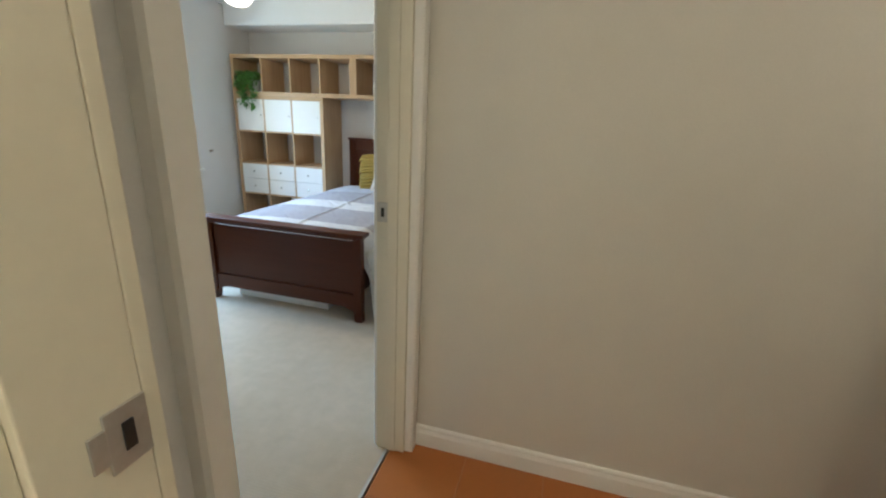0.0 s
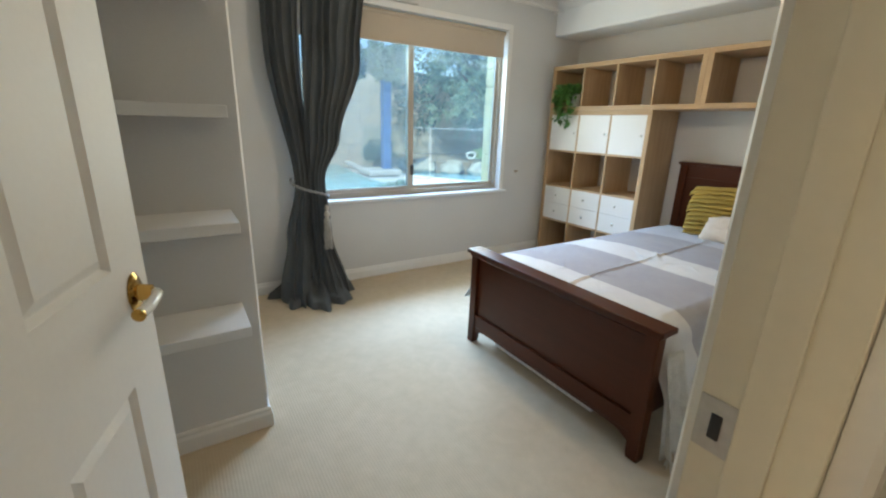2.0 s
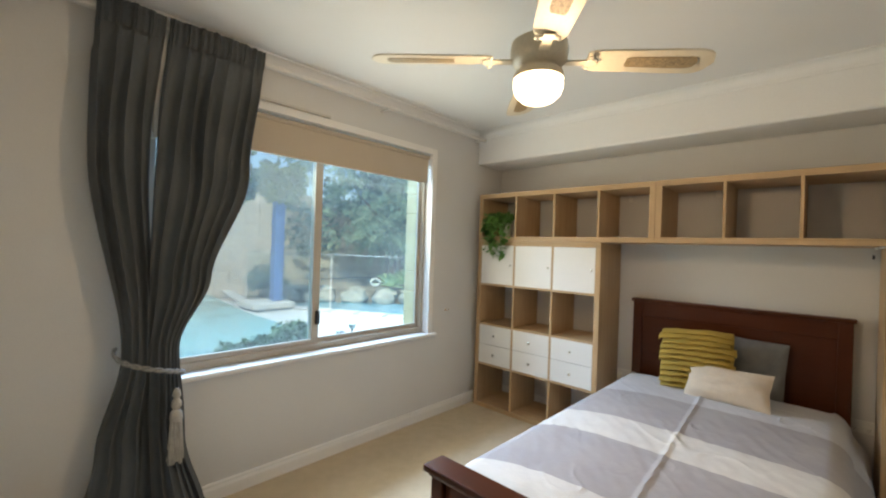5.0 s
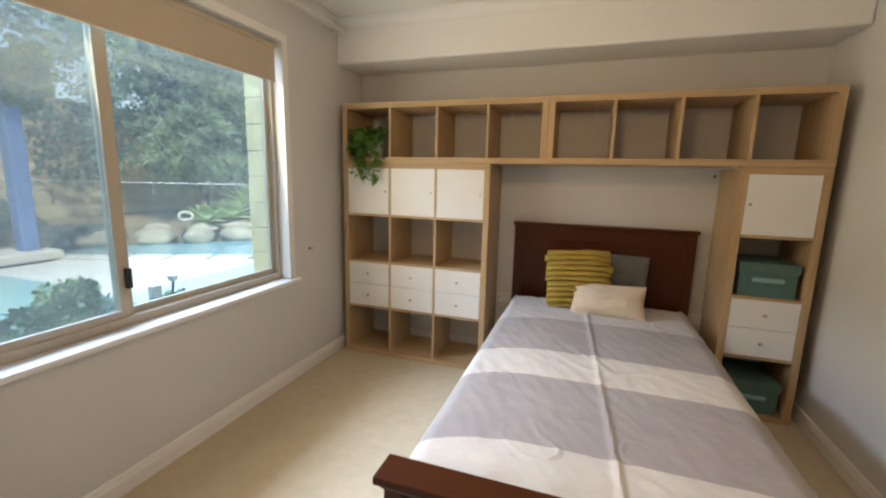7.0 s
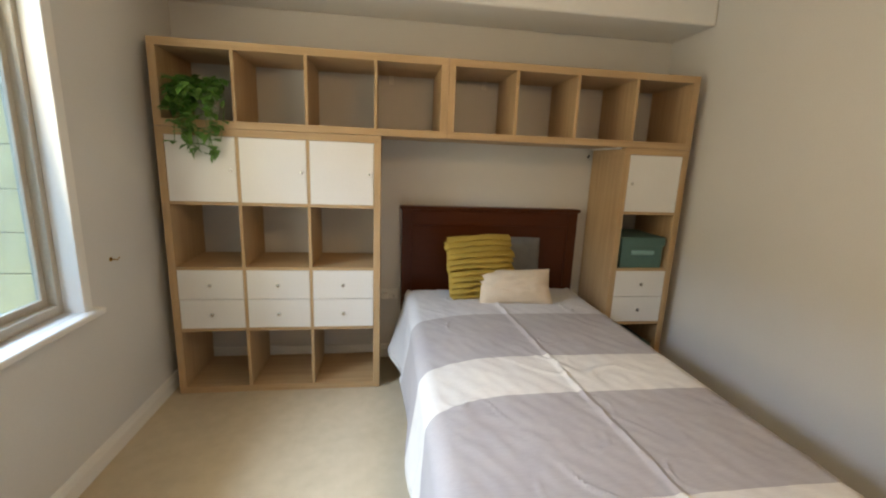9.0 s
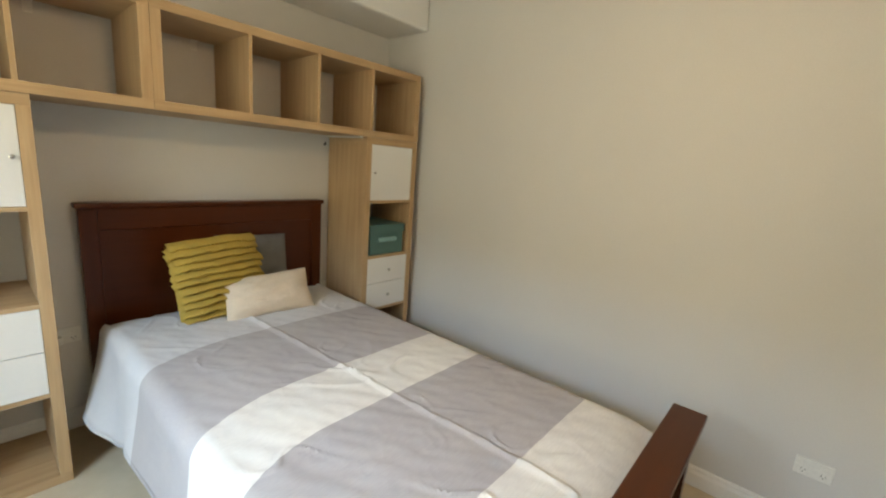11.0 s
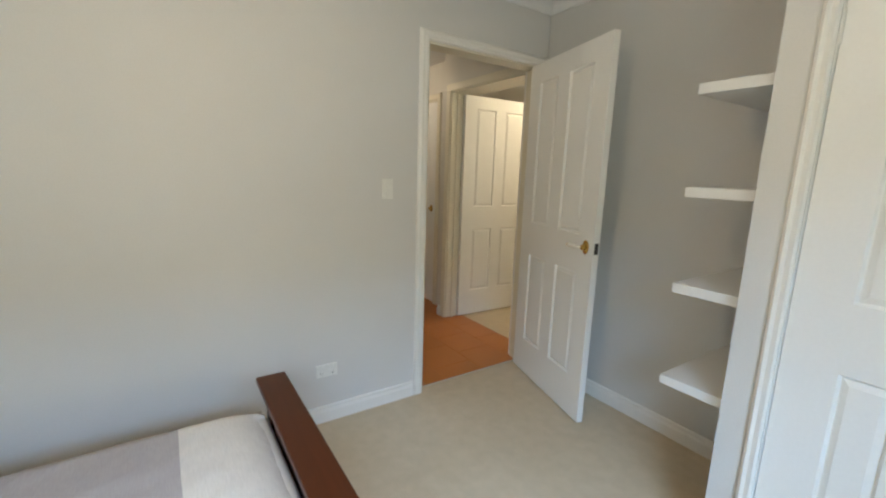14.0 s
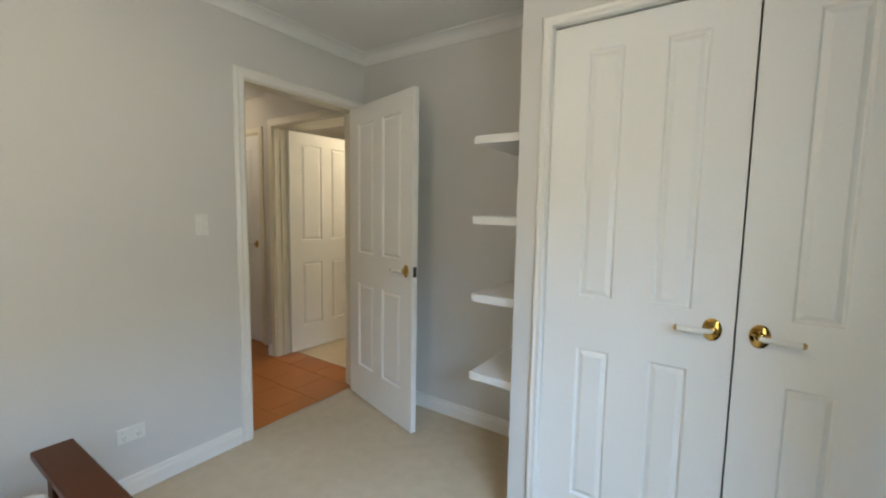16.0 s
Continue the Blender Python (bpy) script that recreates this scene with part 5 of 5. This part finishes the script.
tagged(part("ground", prism([(-400, -400), (-0.32, -400), (-0.32, 400), (-400, 400)], 0.0, 0.20), M_EARTH), "sandy garden earth reaching away from the house", "ground", kind="structure")
tagged(part("water", prism([(-4.6, 0.0), (-3.1, 0.60), (-1.87, 1.20), (-0.40, 1.95), (-0.40, 4.3), (-1.8, 3.55), (-3.1, 2.66), (-3.90, 1.95), (-4.7, 1.15)], 0.20, 0.315), water_material()), "blue swimming pool water", "water", kind="structure")
tagged(part("paving", prism([(-0.32, -9), (-0.32, 1.90), (-1.87, 1.16), (-3.1, 0.56), (-4.9, -0.25), (-9, -0.5), (-9, -9)], 0.20, GZ), M_PAVE), "pale concrete pool paving", "paving", kind="structure")
for i in range(11):
    t = i / 10.5
    a = Vector((-0.55, 1.83, 0)).lerp(Vector((-4.9, -0.22, 0)), t)
    m = pose(a.x, a.y, GZ - 0.02, 0, 0, math.degrees(math.atan2(2.05, 4.35)))
    tagged(part("coping", join(bmesh.new(), box((-0.205, -0.13, 0), (0.205, 0.13, 0.045), 0.015), m), M_PAVE), "pale rounded pool coping stone", "coping", "pool coping", "structure")
tagged(part("water_shallow", prism([(-0.45, -6), (-0.45, -0.75), (-2.4, -0.55), (-3.7, -0.55), (-6.0, -0.3), (-6.0, -6)], GZ, GZ + 0.03), M_TEALWATER), "shallow teal pool water beside the paving", "water", kind="structure")
led = thing("planter_ledge", "low white rendered ledge beside the shallow pool", "garden edging")
part("ledge", box((-4.35, -0.42, GZ + 0.02), (-3.75, 0.22, GZ + 0.12), 0.02), M_PAVE, led)
part("ledge_arm", join(bmesh.new(), box((-2.2, -0.09, 0), (0, 0.09, 0.045), 0.02), pose(-4.1, -0.30, GZ + 0.03, 0, 0, -10)), M_PAVE, led)


def boulder(x, y, z, s, seed):
    bm = bmesh.new()
    bmesh.ops.create_icosphere(bm, subdivisions=3, radius=1)
    for v in bm.verts:
        d = 1 + 0.30 * noise.noise(v.co * 1.1 + Vector((seed, 0, 0))) + 0.10 * noise.noise(v.co * 3 + Vector((0, seed, 0)))
        v.co = Vector((v.co.x * s[0], v.co.y * s[1], v.co.z * s[2])) * d
    bmesh.ops.transform(bm, matrix=pose(x, y, z, 0, 0, seed * 40), verts=bm.verts)
    tagged(part("boulder", bm, M_STONE, None, "", True), "rounded pale limestone boulder at the pool edge", "boulder", "pool edge boulders")


rr_ = random.Random(11)
rock_line = [(-4.75, 1.10), (-4.30, 1.55), (-3.88, 1.95), (-3.48, 2.32), (-3.05, 2.70), (-2.6, 3.05), (-2.05, 3.4), (-1.5, 3.75), (-5.3, 0.7)]
for k, (x, y) in enumerate(rock_line):
    boulder(x - 0.06, y + 0.16, GZ + 0.02, (0.29, 0.22, 0.12 + 0.05 * rr_.random()), k + 1.3)
    boulder(x - 0.26, y + 0.38, GZ + 0.10, (0.24, 0.20, 0.11), k + 20.7)
tagged(part("planting_bank", prism([(-5.8, 0.9), (-4.6, 1.9), (-3.7, 2.75), (-2.2, 3.7), (-0.6, 4.6), (-0.6, 12), (-12, 12), (-12, 1.5)], 0.20, GZ + 0.16), M_EARTH), "raised sandy planting bank behind the rocks", "ground", kind="structure")
ring_pot = thing("ring_ornament", "white ring-shaped garden ornament on the rocks", "ornament", m=pose(-4.05, 1.99, 0.705, 74, 0, 48))
part("ring", sweep([(0.105 * math.cos(a * math.tau / 24), 0.08 * math.sin(a * math.tau / 24)) for a in range(24)], [(0, -0.03), (0.03, -0.03), (0.035, 0), (0.03, 0.03), (0, 0.03)], flat, True), M_PAVE, ring_pot, "", True)


def agave(x, y, z, s, seed):
    g = random.Random(seed)
    a = thing("agave", "pale green agave rosette growing behind the rocks", "plant", "agaves", m=pose(x, y, z))
    for k in range(30):
        bm = bmesh.new()
        ang = k * 2.3999
        tilt = radians(82 - 68 * (k / 29) ** 0.8)
        ln = s * (0.7 + 0.3 * (1 - k / 29)) * g.uniform(0.9, 1.1)
        d = Vector((math.cos(ang) * math.sin(tilt), math.sin(ang) * math.sin(tilt), math.cos(tilt)))
        side = Vector((-math.sin(ang), math.cos(ang), 0))
        up = side.cross(d) * -1
        rows = []
        for i, (t, w) in enumerate(((0, 0.10), (0.25, 0.15), (0.55, 0.14), (0.8, 0.08), (1.0, 0.004))):
            p = d * ln * t + Vector((0, 0, -0.12 * ln * t * t))
            rows.append([bm.verts.new(p + side * w * ln + up * 0.05 * ln), bm.verts.new(p), bm.verts.new(p - side * w * ln + up * 0.05 * ln)])
        for r0, r1 in zip(rows, rows[1:]):
            for j in range(2):
                bm.faces.new((r0[j], r0[j + 1], r1[j + 1], r1[j]))
        part("leaf", bm, M_AGAVE, a, "", True)


agave(-4.08, 2.38, GZ + 0.22, 0.44, 1)
agave(-4.00, 2.80, GZ + 0.24, 0.52, 2)
agave(-4.15, 3.38, GZ + 0.42, 0.62, 3)


def garden_wall():
    w = thing("garden_wall", "tan limestone block boundary wall behind the planting", "garden wall", kind="structure")
    part("core", box((-7.28, -9, 0.20), (-7.06, 12, 2.55)), M_BLOCK, w)
    me = {}
    for r in range(9):
        y = -8.9 + (0.3 if r % 2 else 0)
        while y < 11.3:
            if "b" not in me:
                o = part("block", box((0, 0, 0), (0.06, 0.594, 0.256), 0.006, seg=1), M_BLOCK)
                me["b"] = o.data
                bpy.data.objects.remove(o)
            b_ = new("block", me["b"])
            b_.parent = w
            b_.location = (-7.07, y, 0.22 + r * 0.262)
            y += 0.6


garden_wall()


def crown(parent, blobs, count, size, material, seed, droop=0.2, name="crown", slim=0.3):
    """Many narrow leaves scattered round limb ends, denser towards the outside of each clump."""
    g = np.random.default_rng(seed)
    weights = np.array([b[3] ** 2 for b in blobs])
    pick = g.choice(len(blobs), count, p=weights / weights.sum())
    c = np.array([b[:3] for b in blobs])[pick]
    rad = np.array([b[3] for b in blobs])[pick]
    d = g.normal(size=(count, 3))
    d /= np.linalg.norm(d, axis=1)[:, None]
    pos = c + d * (rad * g.uniform(0.25, 1.0, count) ** 0.5)[:, None] * np.array([1, 1, 0.8])
    aim = d * 0.7 + g.normal(size=(count, 3)) * 0.5 + np.array([0, 0, -droop])
    aim /= np.linalg.norm(aim, axis=1)[:, None]
    side = np.cross(aim, g.normal(size=(count, 3)))
    side /= np.linalg.norm(side, axis=1)[:, None] + 1e-9
    ln = size * g.uniform(0.6, 1.3, count)[:, None]
    v = np.stack([pos, pos + aim * ln * 0.5 + side * ln * slim, pos + aim * ln, pos + aim * ln * 0.5 - side * ln * slim], 1).reshape(-1, 3)
    f = np.arange(count * 4).reshape(-1, 4)
    me = bpy.data.meshes.new(name)
    me.from_pydata(v.tolist(), [], f.tolist())
    me.materials.append(material)
    o = new(name, me)
    o.parent = parent
    return o


def sprays(parent, blobs, count, size, material, seed, leaflets=16, name="crown"):
    """Feathery foliage: drooping twigs over the outside of each clump, with paired narrow leaflets."""
    g = np.random.default_rng(seed)
    weights = np.array([b[3] ** 2 for b in blobs])
    pick = g.choice(len(blobs), count, p=weights / weights.sum())
    c, rad = np.array([b[:3] for b in blobs])[pick], np.array([b[3] for b in blobs])[pick]
    d = g.normal(size=(count, 3))
    d /= np.linalg.norm(d, axis=1)[:, None]
    base = c + d * (rad * g.uniform(0.2, 1.0, count) ** 0.6)[:, None] * np.array([1, 1, 0.85])
    aim = d * 0.8 + g.normal(size=(count, 3)) * 0.35 + np.array([0, 0, 0.15])
    aim /= np.linalg.norm(aim, axis=1)[:, None]
    side = np.cross(aim, g.normal(size=(count, 3)))
    side /= np.linalg.norm(side, axis=1)[:, None] + 1e-9
    ln = size * 4.2 * g.uniform(0.6, 1.3, count)
    out = []
    for k in range(leaflets):
        t = (k // 2 + 1) / (leaflets / 2)
        sgn = 1 if k % 2 else -1
        p = base + aim * (ln * t)[:, None] + np.array([0, 0, -1.0]) * (ln * 0.45 * t * t)[:, None]
        way = aim * 0.75 + side * sgn * 0.75 + np.array([0, 0, -0.35 * t])
        way /= np.linalg.norm(way, axis=1)[:, None]
        flat_ = np.cross(way, np.cross(aim, side) + g.normal(size=(count, 3)) * 0.4)
        flat_ /= np.linalg.norm(flat_, axis=1)[:, None] + 1e-9
        s_ = (size * (1.15 - 0.5 * t) * g.uniform(0.8, 1.2, count))[:, None]
        out.append(np.stack([p, p + way * s_ * 0.5 + flat_ * s_ * 0.17, p + way * s_, p + way * s_ * 0.5 - flat_ * s_ * 0.17], 1))
    v = np.concatenate(out).reshape(-1, 3)
    me = bpy.data.meshes.new(name)
    me.from_pydata(v.tolist(), [], np.arange(len(v)).reshape(-1, 4).tolist())
    me.materials.append(material)
    o = new(name, me)
    o.parent = parent
    return o


def tree(label, base, limbs, r0, blobs, count, size, material, seed, slim=0.28, feather=False):
    t = thing("tree", label, "tree")
    b = Vector(base)
    part("trunk", tube([b, b + Vector((0.05, 0.02, 0.5)), b + Vector((0.02, -0.05, 1.0))], [r0, r0 * 0.8, r0 * 0.65], 10), M_BARK, t, "", True)
    for x, y, z in limbs:
        s = b + Vector((0.02, -0.05, 0.95))
        e = Vector((x, y, z))
        part("limb", tube([s, s.lerp(e, 0.4) + Vector((0.05, 0.03, 0.12)), s.lerp(e, 0.75) + Vector((-0.04, 0.05, 0.08)), e], [r0 * 0.55, r0 * 0.4, r0 * 0.25, r0 * 0.1], 7), M_BARK, t, "", True)
    if feather:
        sprays(t, blobs, count, size, material, seed)
    else:
        crown(t, blobs, count, size, material, seed, slim=slim)
    return t


gg = random.Random(21)
main_blobs = [(-5.0 + gg.uniform(-0.7, 0.7), gg.uniform(1.9, 5.6), gg.uniform(1.75, 3.9), gg.uniform(0.30, 0.62)) for _ in range(46)]
main_blobs += [(-4.6 + gg.uniform(-0.4, 0.4), gg.uniform(2.1, 5.4), gg.uniform(1.35, 1.8), gg.uniform(0.18, 0.30)) for _ in range(20)]
tree("grey-green olive-like tree overhanging the planting bank", (-5.2, 3.3, 0.52), [(-5.0, 2.3, 2.4), (-4.7, 3.2, 2.8), (-5.1, 4.3, 2.6), (-5.6, 3.6, 3.0), (-4.8, 5.0, 2.3)], 0.10, main_blobs, 4200, 0.085, M_OLIVE, 5, feather=True)
back_blobs = [(-6.4 + gg.uniform(-0.5, 0.5), gg.uniform(1.6, 10.5), gg.uniform(1.5, 4.6), gg.uniform(0.45, 0.85)) for _ in range(60)]
tree("dark green screening tree in front of the boundary wall", (-6.4, 6.0, 0.52), [(-6.3, 4.6, 2.6), (-6.5, 7.2, 2.8), (-6.2, 6.1, 3.2)], 0.12, back_blobs, 26000, 0.12, M_DARKLEAF, 6)

post = thing("garden_post", "blue painted post with yellow-green foliage at its head", "garden post", m=pose(-4.0, 0.02, GZ + 0.12))
part("post", box((-0.075, -0.075, 0), (0.075, 0.075, 1.66), 0.012), M_BLUE, post)
clim = [(gg.uniform(-0.3, 0.3), gg.uniform(-0.75, 0.42), gg.uniform(1.62, 2.30), gg.uniform(0.10, 0.22)) for _ in range(22)]
crown(post, clim, 3600, 0.085, M_LIME, 8, name="foliage", slim=0.42)


def shrub(x, y, z, r, count, material, seed, label):
    s = thing("shrub", label, "shrub", m=pose(x, y, z))
    g = random.Random(seed)
    part("stems", tube([(0, 0, 0), (0.02, 0.01, r * 0.7), (0.03, -0.02, r * 1.1)], [0.02, 0.014, 0.006], 6), M_BARK, s)
    crown(s, [(g.uniform(-r, r), g.uniform(-r, r), g.uniform(0.25, 1.1) * r, g.uniform(0.3, 0.5) * r) for _ in range(12)], count, 0.05, material, seed, name="leaves", slim=0.35)


for k, (x, y, r) in enumerate(((-1.10, -1.32, 0.15), (-1.42, -1.02, 0.15), (-1.78, -0.85, 0.13), (-1.02, -0.66, 0.10), (-0.95, -1.62, 0.15))):
    shrub(x, y, GZ + 0.03 if y < -0.8 else GZ, r, 620, M_HEDGE, 40 + k, "low mid-green leafy shrub below the window")
for k, (x, y, r) in enumerate(((-6.2, 0.9, 0.4), (-6.4, -1.4, 0.5), (-6.3, -3.2, 0.5))):
    shrub(x, y, 0.40, r, 2600, M_LIME if k else M_DARKLEAF, 60 + k, "leafy garden shrub against the boundary wall")

lampst = thing("garden_stake_light", "dark solar stake light in the garden edge", "garden light", m=pose(-1.19, -0.52, GZ))
part("stake", tube([(0, 0, 0), (0.015, 0.01, 0.19)], 0.010, 8), M_BLACK, lampst)
part("head", lathe([(0.01, 0.185), (0.030, 0.19), (0.034, 0.215), (0.038, 0.232), (0.01, 0.240)], 12, pose(0.015, 0.01, 0)), M_STEEL, lampst)
tap = thing("meter_box", "small pale box standing in the garden edge", "box", m=pose(-1.32, -0.55, GZ))
part("box_body", box((-0.03, -0.035, 0), (0.03, 0.035, 0.145), 0.008), M_PAVE, tap)


def pool_fence():
    f_ = thing("pool_fence", "low frameless glass pool fence with slim steel posts", "fence")
    pts = [Vector((-4.6, -0.20, GZ)), Vector((-3.15, 0.46, GZ)), Vector((-1.9, 1.06, GZ)), Vector((-0.7, 1.62, GZ))]
    for p in pts:
        part("post", tube([p, p + Vector((0, 0, 0.88))], 0.007, 8), M_ALU, f_)
    for a, b in zip(pts, pts[1:]):
        d = (b - a)
        m = Matrix.Translation(a) @ pose(0, 0, 0, 0, 0, math.degrees(math.atan2(d.y, d.x)))
        g = part("glass_panel", join(bmesh.new(), box((0.03, -0.005, 0.06), (d.length - 0.03, 0.005, 0.87), 0.001), m), M_FENCEGLASS, f_)
        g.visible_shadow = False
        part("top_edge", join(bmesh.new(), box((0.02, -0.007, 0.87), (d.length - 0.02, 0.007, 0.878), 0.002), m), M_STEEL, f_)


pool_fence()
# cream blocks lining the outer window reveal
rev_ = thing("window_reveal_blocks", "cream rendered blocks round the outside of the window", "masonry", kind="structure")
for k in range(9):
    z = WIN[2] + 0.004 + k * 0.162
    part("block", box((WX - 0.275, WIN[1] - 0.030, z), (WX - 0.140, WIN[1] + 0.004, z + 0.159), 0.004), M_CREAMBRICK, rev_)
    part("block", box((WX - 0.275, WIN[0] - 0.004, z), (WX - 0.140, WIN[0] + 0.030, z + 0.159), 0.004), M_CREAMBRICK, rev_)
